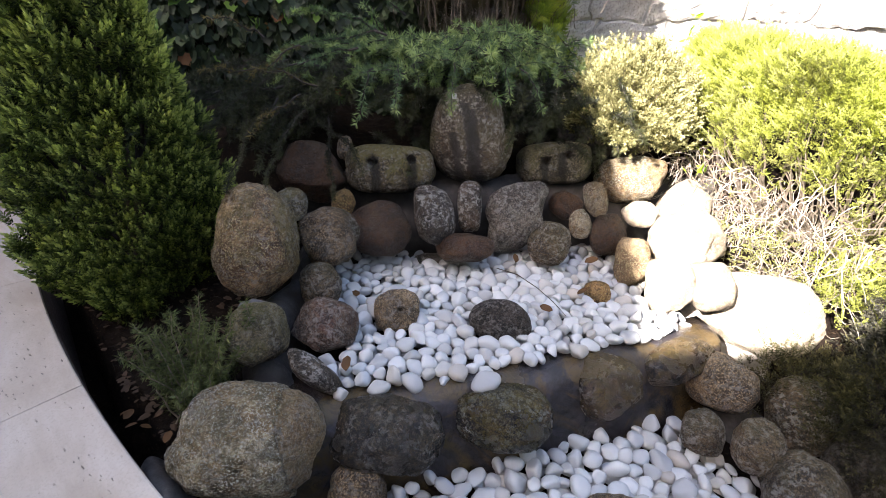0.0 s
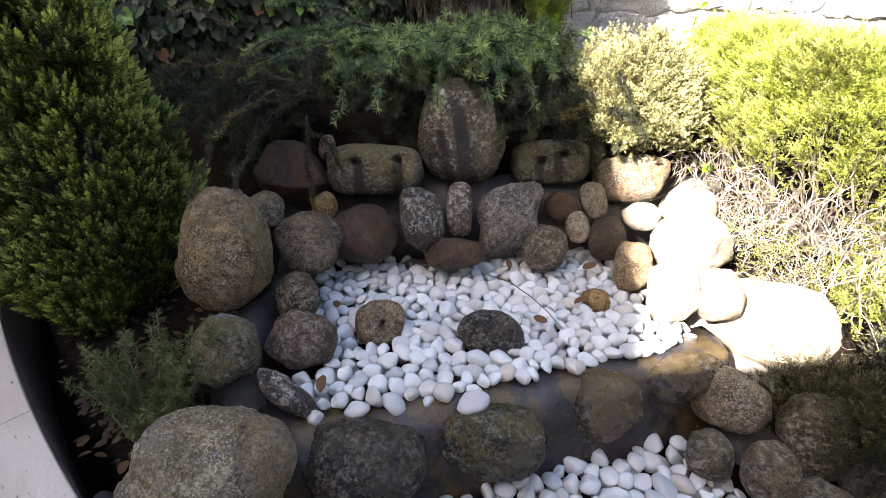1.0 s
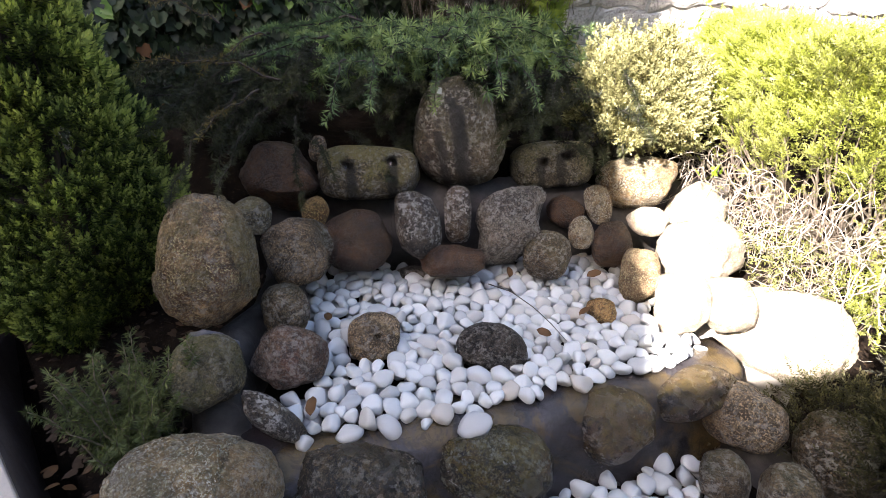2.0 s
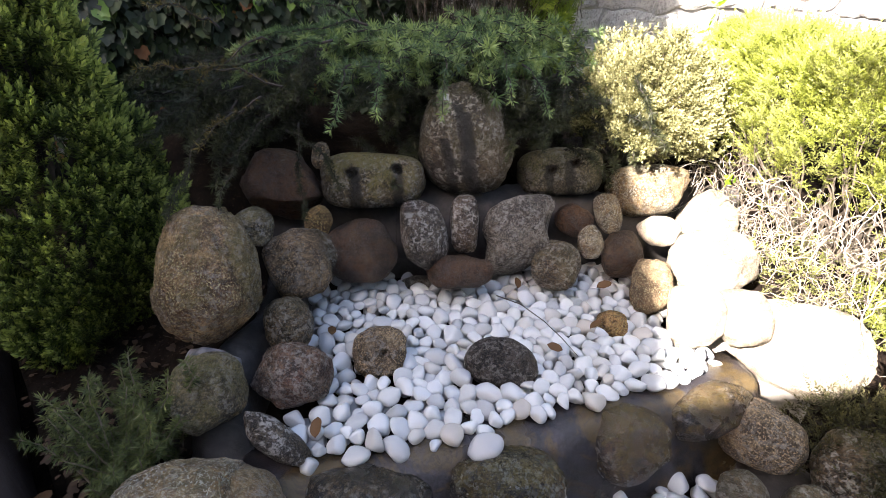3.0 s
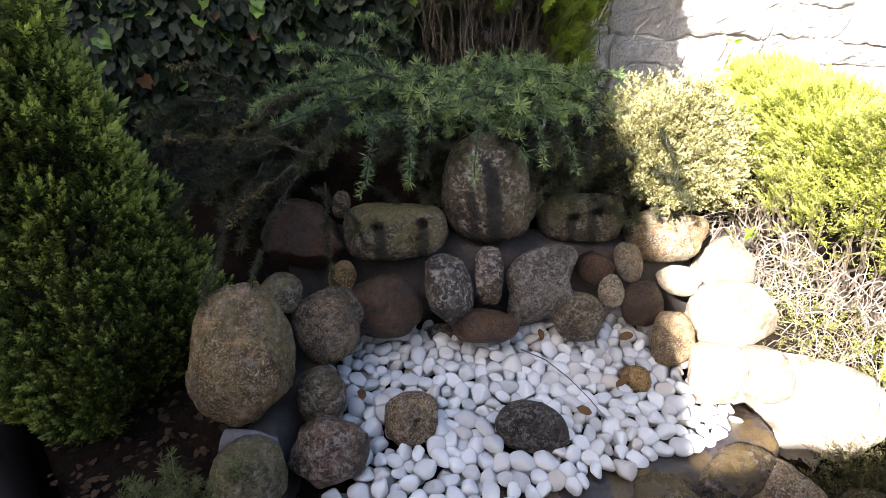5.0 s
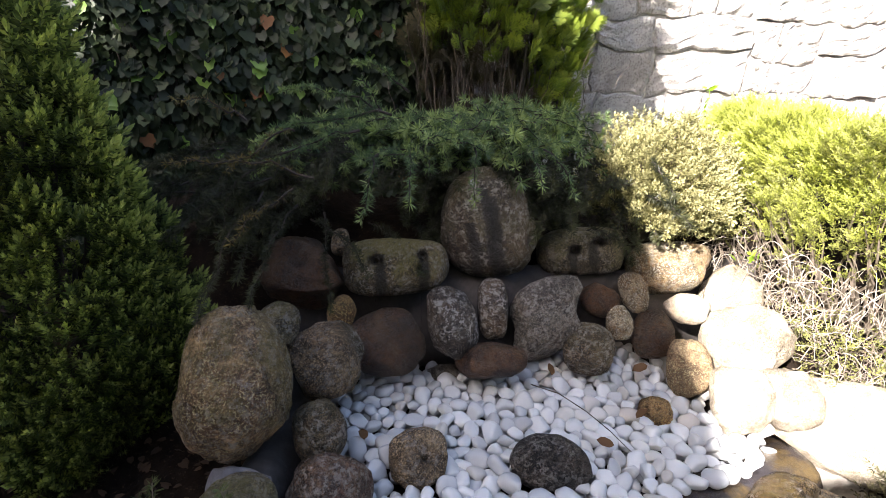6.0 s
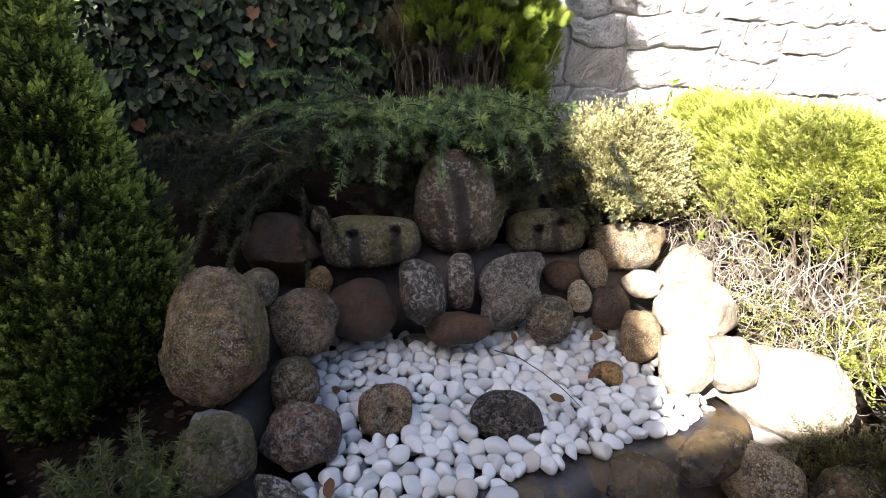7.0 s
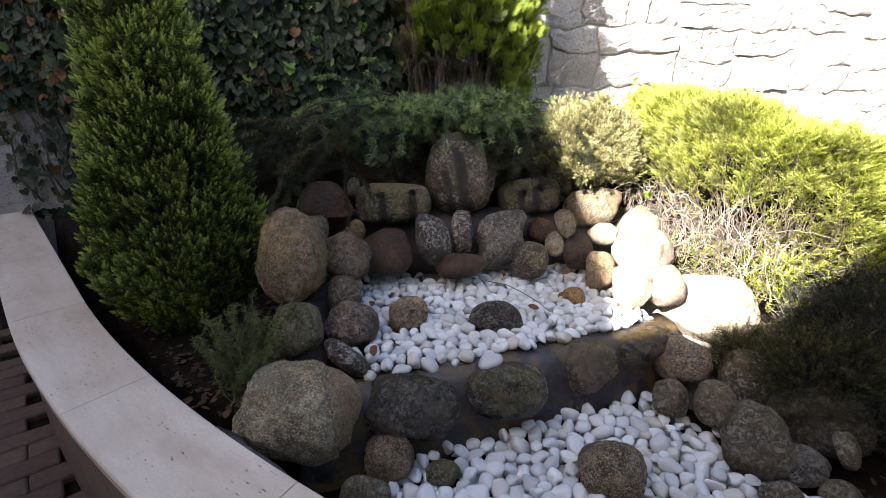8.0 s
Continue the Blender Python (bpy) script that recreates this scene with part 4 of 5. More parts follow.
def build_mortar_ridge(name, line, wide, label, seed, material=MORTAR):
    """A rough ridge of mortar in which a row of boulders is bedded; line: places on its crest."""
    p = np.array(line, float)
    s = np.r_[0, np.cumsum(np.linalg.norm(np.diff(p[:, :2], axis=0), axis=1))]
    t = np.arange(0, s[-1], 0.02)
    crest = np.stack([np.interp(t, s, p[:, i]) for i in range(3)], 1)
    way = unit(np.gradient(crest, axis=0))
    side = unit(np.stack([way[:, 1], -way[:, 0], 0 * t], 1))
    bm = bmesh.new()
    rows = []
    for q, n in zip(crest, side):
        row = []
        for f in np.linspace(-1, 1, 15):
            drop = (1 - math.sqrt(max(0.0, 1 - abs(f) ** 2.4))) * (q[2] + 0.32)
            v = q + n * f * wide
            w = 0.03 * noise.noise(Vector((v[0] * 7, v[1] * 7, seed))) + 0.012 * noise.noise(Vector((v[0] * 25, v[1] * 25, seed)))
            row.append(bm.verts.new((v[0] + n[0] * w, v[1] + n[1] * w, q[2] - drop + w)))
        rows.append(row)
    for a, c in zip(rows, rows[1:]):
        for j in range(14):
            bm.faces.new((a[j], a[j + 1], c[j + 1], c[j]))
    bmesh.ops.recalc_face_normals(bm, faces=bm.faces)
    tagged(part(name, bm, material), label, "mortar", kind="structure")


build_mortar_ridge("mortar_bank_west", [(-0.46, 1.16, -0.06), (-0.53, 1.30, 0.02), (-0.54, 1.45, 0.10), (-0.50, 1.65, 0.06), (-0.52, 1.9, 0.10)], 0.11, "grey mortar between the boulders beside the pool", 3)
build_mortar_ridge("mortar_bank_coping", [(-0.70, 0.93, -0.05), (-0.62, 0.855, -0.005), (-0.53, 0.78, 0.005), (-0.44, 0.71, 0.0), (-0.35, 0.65, -0.04)], 0.055, "pale grey mortar fillet between the large boulder and the coping", 9)
build_mortar_ridge("mortar_bank_sun", [(0.84, 2.12, 0.02), (0.98, 2.0, -0.02), (1.12, 1.92, -0.05), (1.28, 1.82, -0.10), (1.42, 1.74, -0.14)], 0.15, "mortar under the sunlit boulders, sun glare in its pale colour", 7, SUNMORTAR)
build_mortar_ridge("mortar_bank_collar", [(-0.63, 1.385, 0.135), (-0.575, 1.365, 0.165), (-0.515, 1.365, 0.155), (-0.47, 1.39, 0.10)], 0.05, "grey-blue mortar collar under the large boulder", 13, GREYMORTAR)
build_mortar_ridge("mortar_bank_east", [(0.99, 1.58, -0.17), (1.13, 1.44, -0.27), (1.26, 1.26, -0.31), (1.40, 1.06, -0.31)], 0.11, "grey mortar under the shaded boulders", 5)


# ---------------------------------------------------------------- white pebbles
def pebble_meshes(count):
    rng = random.Random(21)
    out = []
    for i in range(count):
        bm = bmesh.new()
        bmesh.ops.create_icosphere(bm, subdivisions=3, radius=1)
        a, b, c = 1.14, rng.uniform(0.86, 1.10), rng.uniform(0.62, 0.85)
        egg, off = rng.uniform(0.0, 0.30), Vector((i * 5.3, 1.0, 2.0))
        cuts = [(Vector((rng.gauss(0, 1), rng.gauss(0, 1), rng.gauss(0, 0.7))).normalized(), rng.uniform(0.52, 0.84)) for _ in range(8)]
        for v in bm.verts:
            q = v.co.copy()
            for n, d in cuts:
                over = q.dot(n) - d
                if over > 0:
                    q = q - n * over * 0.92
            q = q * (1 + 0.09 * noise.noise(q * 1.4 + off) + 0.015 * noise.noise(q * 5 + off))
            w = 1 - egg * q.x
            v.co = Vector((q.x * a, q.y * b * w, q.z * c * w))
        for _ in range(2):
            bmesh.ops.smooth_vert(bm, verts=bm.verts, factor=0.36, use_axis_x=True, use_axis_y=True, use_axis_z=True)
        me = bpy.data.meshes.new("pebble")
        bm.to_mesh(me)
        bm.free()
        me.polygons.foreach_set("use_smooth", [True] * len(me.polygons))
        me.materials.append(PEBBLE)
        out.append(me)
    return out


PEBBLES = pebble_meshes(18)


def in_outline(p, outline):
    x, y = p
    hit = False
    for (ax, ay), (bx, by) in zip(outline, outline[1:] + outline[:1]):
        if (ay > y) != (by > y) and x < (bx - ax) * (y - ay) / (by - ay) + ax:
            hit = not hit
    return hit


def settle(outline, size, level, seed, rounds=90, fill=1.0):
    """Pebbles jammed side by side over an outline, clear of the rocks: places and radii."""
    rng = np.random.default_rng(seed)
    xs, ys = zip(*outline)
    pts = []
    for y in np.arange(min(ys), max(ys), size * 0.86):
        for x in np.arange(min(xs), max(xs), size * 0.96):
            pts.append((x + rng.normal(0, size * 0.3), y + rng.normal(0, size * 0.3)))
    p = np.array([q for q in pts if in_outline(q, outline)])
    r = size * 0.5 * np.clip(rng.normal(1.0, 0.17, len(p)), 0.6, 1.45)
    want = (r[:, None] + r[None]) * 0.93
    for _ in range(rounds):
        d = p[:, None] - p[None]
        far = np.hypot(d[..., 0], d[..., 1]) + 1e-6
        push = np.clip(want - far, 0, None)
        np.fill_diagonal(push, 0)
        p = p + (d / far[..., None] * push[..., None]).sum(1) * 0.25
    keep = []
    for q, s in zip(p, r):
        clear = in_outline(q, outline)
        for at, mean, most in ROCKS:
            dz = abs(at.z - level)
            if dz < mean and math.hypot(q[0] - at.x, q[1] - at.y) < math.sqrt(mean * mean - dz * dz) * 0.93:
                clear = False
        if clear:
            keep.append((q[0], q[1], s))
    return keep


def build_pebbles(label, outline, level, size, seed, most=300, near=(0.3, 1.3)):
    bed = thing("pebble_bed", (0, 0, 0), label, "pebbles")
    rng = random.Random(seed)
    top = settle(outline, size, level, seed)
    top.sort(key=lambda q: math.hypot(q[0] - near[0], q[1] - near[1]))
    rest = []
    for n, (x, y, r) in enumerate(top):
        z = level - 0.024 + rng.uniform(-0.005, 0.010) + 0.014 * noise.noise(Vector((x * 6, y * 6, seed)))
        tilt = 34 if rng.random() < 0.3 else 14
        m = pose(x, y, z, rng.gauss(0, tilt), rng.gauss(0, tilt), rng.uniform(0, 360)) @ Matrix.Diagonal((r * 1.17, r * 1.17, r * rng.uniform(0.95, 1.2), 1))
        me = rng.choice(PEBBLES)
        if n < most:
            ob = new("pebble", me)
            ob.parent = bed
            ob.matrix_basis = m
        else:
            rest.append((me, m))
    for x, y, r in settle(outline, size * 1.15, level - 0.03, seed + 7, 30):
        if level > -0.1 and y < ledge_y(x) + 0.12:
            continue
        rest.append((rng.choice(PEBBLES), pose(x, y, level - 0.060 + rng.uniform(-0.004, 0.004), rng.gauss(0, 15), rng.gauss(0, 15), rng.uniform(0, 360)) @ Matrix.Diagonal((r * 1.1, r * 1.1, r, 1))))
    vs, fs, k = [], [], 0
    for me, m in rest:
        co = np.empty(len(me.vertices) * 3, np.float32)
        me.vertices.foreach_get("co", co)
        ix = np.empty(len(me.polygons) * 3, np.int32)
        me.polygons.foreach_get("vertices", ix)
        a = np.array(m)
        v = co.reshape(-1, 3) @ a[:3, :3].T + a[:3, 3]
        vs.append(v)
        fs.append(ix.reshape(-1, 3) + k)
        k += len(v)
    child("pebble_fill", array_mesh("pebble_fill", np.concatenate(vs), np.concatenate(fs), True), PEBBLE, bed)["kind"] = "stuff"
    return bed


UPPER = [(-0.50, 1.86), (-0.36, 2.06), (0.0, 2.03), (0.3, 2.12), (0.70, 2.26), (0.84, 2.02), (0.94, 1.80), (1.02, 1.62), (0.80, 1.525), (0.40, 1.385), (0.2, 1.31), (0.0, 1.235), (-0.25, 1.18), (-0.36, 1.30), (-0.29, 1.45), (-0.40, 1.66)]
LOWER = [(-0.30, 0.62), (-0.16, 0.86), (-0.12, 1.08), (0.05, 1.09), (0.42, 1.22), (0.88, 1.385), (0.95, 1.36), (0.98, 1.25), (1.16, 1.10), (1.25, 0.92), (1.30, 0.60), (0.9, 0.33), (0.3, 0.3)]
build_pebbles("bed of smooth white marble pebbles on the upper terrace", UPPER, -0.006, 0.053, 1, near=(0.2, 1.5))
build_pebbles("bed of smooth white marble pebbles on the lower terrace", LOWER, -0.258, 0.057, 2, near=(0.5, 1.05))
lone = new("pebble", PEBBLES[3])
lone.matrix_world = pose(0.190, 1.250, -0.020, 12, -8, 20) @ Matrix.Diagonal((0.048, 0.042, 0.036, 1))
tagged(lone, "single white pebble lying on the wet ledge", "pebble")


# ---------------------------------------------------------------- plants
def blade(length, width, base, way, side):
    """A narrow pointed leaf as two triangles in one quad: base, two flanks, tip."""
    b, w, s = np.asarray(base, float), np.asarray(way, float), np.asarray(side, float)
    return [b, b + w * length * 0.45 + s * width, b + w * length, b + w * length * 0.45 - s * width]


def shoot_template(leaves, length, leaf, width, lean, rng, tuft=0.35):
    """An upright shoot with spirally set blades; local z is its axis."""
    verts, faces = [], []
    for i in range(leaves):
        a = i * 2.39996 + rng.uniform(-0.3, 0.3)
        h = i / max(1, leaves - 1)
        up = lean + (1 - lean) * h ** 2
        way = unit(np.array([math.cos(a) * (1.05 - up), math.sin(a) * (1.05 - up), up]))
        side = unit(np.cross(way, np.array([math.cos(a + 1.2), math.sin(a + 1.2), 0.4])))
        k = len(verts)
        verts += blade(leaf * rng.uniform(0.8, 1.15) * (1 - tuft * h), width, (0, 0, h * length), way, side)
        faces.append([k, k + 1, k + 2, k + 3])
    age = np.repeat(np.linspace(0.05, 1.0, leaves) ** 1.3, 4)[:, None]
    return np.concatenate([np.array(verts), age], 1), np.array(faces)


def rosette_template(needles, length, width, rng, spread=1.0, up=0.35):
    verts, faces = [], []
    for i in range(needles):
        w = rng.normal(size=3)
        w[2] = abs(w[2]) * 0.8 + up
        w[:2] *= spread
        w = unit(w)
        side = unit(np.cross(w, rng.normal(size=3)))
        k = len(verts)
        verts += blade(length * rng.uniform(0.75, 1.1), width, w * 0.002, w, side)
        faces.append([k, k + 1, k + 2, k + 3])
    return np.concatenate([np.array(verts), np.full((len(verts), 1), 0.45)], 1), np.array(faces)


def spray_template(rng, length=0.09):
    """A flat fan of scale-leaved twigs, as thuja and cypress have."""
    verts, faces = [], []

    def twig(base, ang, ln, width, depth):
        way = np.array([math.sin(ang), 0.12 * rng.normal(), math.cos(ang)])
        side = np.array([math.cos(ang), 0, -math.sin(ang)])
        k = len(verts)
        verts.extend(blade(ln, width, base, way, side))
        faces.append([k, k + 1, k + 2, k + 3])
        if depth:
            for s in (0.25, 0.45, 0.65, 0.85):
                for sign in (-1, 1):
                    twig(np.asarray(base) + way * ln * s, ang + sign * rng.uniform(0.5, 0.8), ln * (0.62 - 0.4 * s) + 0.008, width * 0.75, depth - 1)

    twig((0, 0, 0), 0.0, length, 0.0042, 2)
    v = np.array(verts)
    return np.concatenate([v, np.clip(v[:, 2:] / length, 0, 1)], 1), np.array(faces)


def plant(name, at, label, category="shrub"):
    return thing(name, at, label, category)


def add_mass(parent, name, blocks, material, label=""):
    v, f = joined(blocks)
    me = array_mesh(name, v[:, :3] - np.array(parent.location), f)
    if v.shape[1] > 3:
        me.attributes.new("age", "FLOAT", "POINT").data.foreach_set("value", v[:, 3].astype(np.float32))
    ob = child(name, me, material, parent, label)
    return ob


def add_each(parent, name, blocks, material):
    for v, f in blocks:
        child(name, array_mesh(name, v - np.array(parent.location), f, True), material, parent)


def bend_line(a, b, sag, n=9, rng=None, wob=0.0):
    t = np.linspace(0, 1, n)[:, None]
    p = np.asarray(a) * (1 - t) + np.asarray(b) * t
    p[:, 2] += sag * 4 * (t * (1 - t))[:, 0]
    if rng is not None and wob:
        p[1:-1] += rng.normal(0, wob, (n - 2, 3))
    return p


def build_yew():
    """Fastigiate yew: a tapering column of upright shoots."""
    rng = np.random.default_rng(31)
    cx, cy, base, height = -1.115, 1.69, -0.08, 2.05
    yew = plant("yew", (cx, cy, base), "dense dark green columnar yew with lighter shoot tips", "tree")
    parts = [tube(bend_line((cx, cy, base - 0.05), (cx, cy, base + height * 0.8), 0, 8, rng, 0.01), np.linspace(0.05, 0.012, 8), 8)]
    limbs = []
    for i in range(46):
        a, h = rng.uniform(0, 2 * math.pi), rng.uniform(0.06, 0.75)
        r = 0.22 * (1 - 0.6 * h)
        limbs.append(tube(bend_line((cx, cy, base + h * height * 0.7), (cx + r * math.cos(a), cy + r * math.sin(a), base + h * height + 0.2), -0.03, 6, rng, 0.008), np.linspace(0.012, 0.004, 6), 5))
    add_each(yew, "trunk", parts, BARK)
    add_each(yew, "limb", limbs, DARKBARK)

    def radius(h, a):
        bulge = 0.055 * math.sin(3 * a + 5 * h) + 0.04 * math.sin(5 * a - 9 * h + 1)
        body = 0.373 * (1 - h) ** 1.15 * (min(1, (h + 0.07) / 0.20)) ** 0.7 + 0.012
        return body * (1 + bulge * 2.0)

    temps = [shoot_template(26, 0.050, 0.023, 0.0028, 0.34, rng) for _ in range(4)]
    blocks = []
    for tv, tf in temps:
        pl, wy, sz = [], [], []
        for _ in range(430):
            h, a = rng.uniform(0.0, 1.0) ** 1.35, rng.uniform(0, 2 * math.pi)
            deep = abs(rng.normal(0, 0.02)) if rng.random() < 0.75 else rng.uniform(0.04, 0.14)
            r = radius(h, a) - 0.03 - deep + 0.025 * noise.noise(Vector((a * 4, h * 16, 3)))
            spot = np.array([cx + r * math.cos(a), cy + r * math.sin(a), base + 0.04 + h * height])
            lean = unit(np.array([math.cos(a) * 0.75, math.sin(a) * 0.75, 0.7]))
            puff = rng.uniform(0.75, 1.3)
            for _ in range(9):  # each pad is a puff of upright shoots
                d = unit(rng.normal(size=3) + lean * 1.1)
                pl.append(spot + d * 0.034 * puff)
                wy.append(d * 0.5 + lean * 0.6 + (0, 0, 0.45))
                sz.append(rng.uniform(0.65, 1.1) * puff)
        blocks.append(strewn(tv, tf, pl, wy, sz, rng))
    add_mass(yew, "crown", blocks, YEW)


build_yew()


def ivy_leaf(rng, lobes=1.0):
    """A five-pointed ivy leaf with a folded midrib; tip along local z, face along local y."""
    out = [(0, 0), (0.30, -0.16), (0.52, 0.10), (0.43, 0.32), (0.40, 0.60), (0.23, 0.66), (0, 0.96), (-0.23, 0.66), (-0.40, 0.60), (-0.43, 0.32), (-0.52, 0.10), (-0.30, -0.16)]
    curl = rng.uniform(0.05, 0.2)
    v = [(x * lobes, -curl * abs(x) - 0.12 * (y - 0.3) ** 2, y - 0.2) for x, y in out] + [(0, 0.05, 0.12)]
    n = len(out)
    f = [[n, i, (i + 1) % n] for i in range(n)]
    return np.concatenate([np.array(v), np.full((n + 1, 1), 0.45)], 1), np.array(f)


def build_ivy():
    rng = np.random.default_rng(41)
    ivy = plant("ivy", tuple(on_wall(-1.3, 0)), "dense dark green ivy covering the garden wall", "climber")
    stems = []
    for i in range(60):
        u = rng.uniform(-2.7, -0.3)
        pts = [on_wall(u, 0.1, 0.03)]
        for k in range(9):
            u += rng.normal(0, 0.05)
            pts.append(on_wall(u, 0.1 + 0.19 * (k + 1), rng.uniform(0.02, 0.12)))
        stems.append(tube(pts, np.linspace(0.007, 0.002, 10), 5))
    add_mass(ivy, "stem", stems, BARK)

    def leaves(count, size, shell, span=(-2.75, -0.08)):
        blocks = []
        for _ in range(5):
            tv, tf = ivy_leaf(rng, rng.uniform(0.85, 1.1))
            pl, wy, fc, sz = [], [], [], []
            while len(pl) < count // 5:
                u, z = rng.uniform(*span), rng.uniform(0.02, 2.1)
                if u < -2.0 and z < 0.70 and rng.random() < 0.85:
                    continue
                if u > -0.20 + 0.12 * noise.noise(Vector((z * 4, 0, 0))):
                    continue
                cover = 0.20 + 0.10 * noise.noise(Vector((u * 2.5, z * 2.5, 1))) + 0.05 * noise.noise(Vector((u * 7, z * 7, 4)))
                cover *= 0.4 + 0.6 * float(smoothstep(-2.6, -1.9, np.array(u)))
                out = cover - abs(rng.normal(0, shell))
                pl.append(on_wall(u, z, max(0.04, out)))
                wy.append(np.array([rng.normal(0, 0.45), rng.normal(0, 0.3), -1.0]) + WALL_N * rng.uniform(0.0, 0.7))
                fc.append(-(WALL_N + np.array([rng.normal(0, 0.55), rng.normal(0, 0.4), rng.normal(0.6, 0.35)])))
                sz.append(size * rng.uniform(0.6, 1.3))
            blocks.append(strewn(tv, tf, pl, wy, sz, rng, facing=fc))
        return blocks

    add_mass(ivy, "foliage", leaves(11500, 0.058, 0.055), IVY)
    add_mass(ivy, "young_foliage", leaves(150, 0.062, 0.014), IVYLIGHT, "light green young ivy leaves")
    add_mass(ivy, "withered_foliage", leaves(70, 0.055, 0.06) + leaves(260, 0.05, 0.03, (-2.75, -1.95)), IVYDEAD, "withered brown ivy leaves")


build_ivy()


def needle_branch(path, rng, temps, every=0.013, whorl=3, spread=0.9):
    """Places, ways and sizes of needle tufts along a branch."""
    p = np.asarray(path)
    seg = np.r_[0, np.cumsum(np.linalg.norm(np.diff(p, axis=0), axis=1))]
    n = max(2, int(seg[-1] / every))
    s = np.linspace(0.1 * seg[-1], seg[-1], n)
    at = np.stack([np.interp(s, seg, p[:, i]) for i in range(3)], 1)
    along = unit(np.gradient(at, axis=0))
    pl, wy = [], []
    for a, t in zip(at, along):
        for _ in range(whorl):
            w = unit(t * 0.75 + unit(rng.normal(size=3)) * spread + np.array([0, 0, 0.15]))
            pl.append(a)
            wy.append(w)
    return np.array(pl), np.array(wy)


def build_cedar():
    """Prostrate cedar draped over the fountain boulders."""
    rng = np.random.default_rng(51)
    root = np.array([0.05, 2.62, 0.38])
    ced = plant("prostrate_cedar", tuple(root), "spreading blue-green prostrate cedar arching over the boulders", "conifer")
    temps = [rosette_template(13, 0.035, 0.0020, rng, 1.0, 0.12) for _ in range(4)]
    wood, green, old, dry = [], [], [], []
    wood.append(tube([root - (0, 0, 0.1), root + (0, -0.03, 0.15), root + (-0.03, -0.1, 0.33)], [0.035, 0.03, 0.022], 8))

    def clothe(path, r, store, every=0.016, whorl=2, size=1.0):
        wood.append(tube(path, np.linspace(r, 0.0012, len(path)), 5))
        pl, wy = needle_branch(path, rng, temps, every, whorl)
        tv, tf = temps[rng.integers(4)]
        v, f = strewn(tv, tf, pl, wy, size * rng.uniform(0.75, 1.15, len(pl)), rng)
        v[:, 3] += 0.75 * np.linspace(0, 1, len(v)) ** 2.5 - 0.18
        store.append((v, f))

    tuft_v, tuft_f = rosette_template(28, 0.044, 0.0025, rng, 1.25, 0.10)

    def tuft(at, way, size):
        v, f = strewn(tuft_v, tuft_f, [at], [way], [size], rng)
        v[:, 3] += rng.uniform(0.0, 0.75)
        green.append((v, f))

    # main arching boughs spreading sideways and forward over the rocks, starred with tufts of needles
    for i in range(46):
        side = rng.uniform(-1, 1)
        end = np.array([0.03 + side * 0.62, 2.06 + 0.34 * side ** 2 + (0.32 * side if side > 0 else 0.0) + rng.uniform(0.0, 0.5), 0.80 - 0.06 * abs(side) + rng.uniform(-0.08, 0.05)])
        start = root + np.array([rng.uniform(-0.1, 0.1), rng.uniform(-0.1, 0.05), rng.uniform(0.22, 0.40)])
        path = bend_line(start, end, rng.uniform(0.03, 0.09), 10, rng, 0.010)
        clothe(path, 0.008, green, 0.026, 1)
        for k in range(8):
            j = rng.integers(3, 10)
            b = path[j] + 0
            tip = b + np.array([rng.normal(0, 0.10), rng.normal(-0.03, 0.08), rng.uniform(-0.10, 0.06)])
            twig_line = bend_line(b, tip, 0.012, 6, rng, 0.003)
            clothe(twig_line, 0.003, green, 0.022, 1)
            tuft(twig_line[-1], twig_line[-1] - twig_line[-3] + (0, -0.01, 0.012), rng.uniform(0.7, 1.15))
            if rng.random() < 0.7:
                tuft(twig_line[3], np.array([rng.normal(0, 0.4), -0.4, 0.8]), rng.uniform(0.5, 0.85))
    # long feathered arms reaching out at one side over the dark hollow
    for a, b in (((-0.25, 2.25, 0.86), (-0.70, 2.12, 0.77)), ((-0.3, 2.35, 0.86), (-0.62, 2.25, 0.93)), ((-0.2, 2.45, 0.92), (-0.40, 2.42, 1.02)), ((-0.35, 2.15, 0.82), (-0.66, 1.98, 0.70))):
        path = bend_line(a, b, 0.03, 10, rng, 0.006)
        clothe(path, 0.005, green, 0.012, 2, 0.7)
        for j in range(3, 10):
            tuft(path[j], np.array([rng.normal(-0.2, 0.4), rng.normal(-0.3, 0.3), rng.normal(0, 0.6)]), rng.uniform(0.4, 0.7))
    # drooping tips over the front
    for x, y, z, dx, dz in ((0.03, 2.0, 0.80, 0.0, -0.16), (0.30, 2.15, 0.75, 0.09, -0.13), (0.48, 2.45, 0.74, 0.16, -0.18), (-0.28, 1.95, 0.76, -0.04, -0.17), (-0.18, 1.93, 0.78, 0.01, -0.13), (-0.62, 2.2, 0.80, -0.12, -0.10), (-0.30, 2.42, 0.80, -0.08, 0.16), (0.22, 2.05, 0.78, 0.03, -0.10)):
        clothe(bend_line((x, y + 0.12, z), (x + dx, y - 0.03, z + dz), 0.03, 8, rng, 0.004), 0.004, green, 0.013, 1, 0.85)
    # old wood under the boughs and over the large boulder; dark needles fill in shade
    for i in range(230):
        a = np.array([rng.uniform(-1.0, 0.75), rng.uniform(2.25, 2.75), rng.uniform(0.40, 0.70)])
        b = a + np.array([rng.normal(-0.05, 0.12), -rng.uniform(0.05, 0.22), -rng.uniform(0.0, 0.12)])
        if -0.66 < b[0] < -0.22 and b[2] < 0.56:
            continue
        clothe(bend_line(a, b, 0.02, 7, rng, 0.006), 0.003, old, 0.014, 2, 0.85)
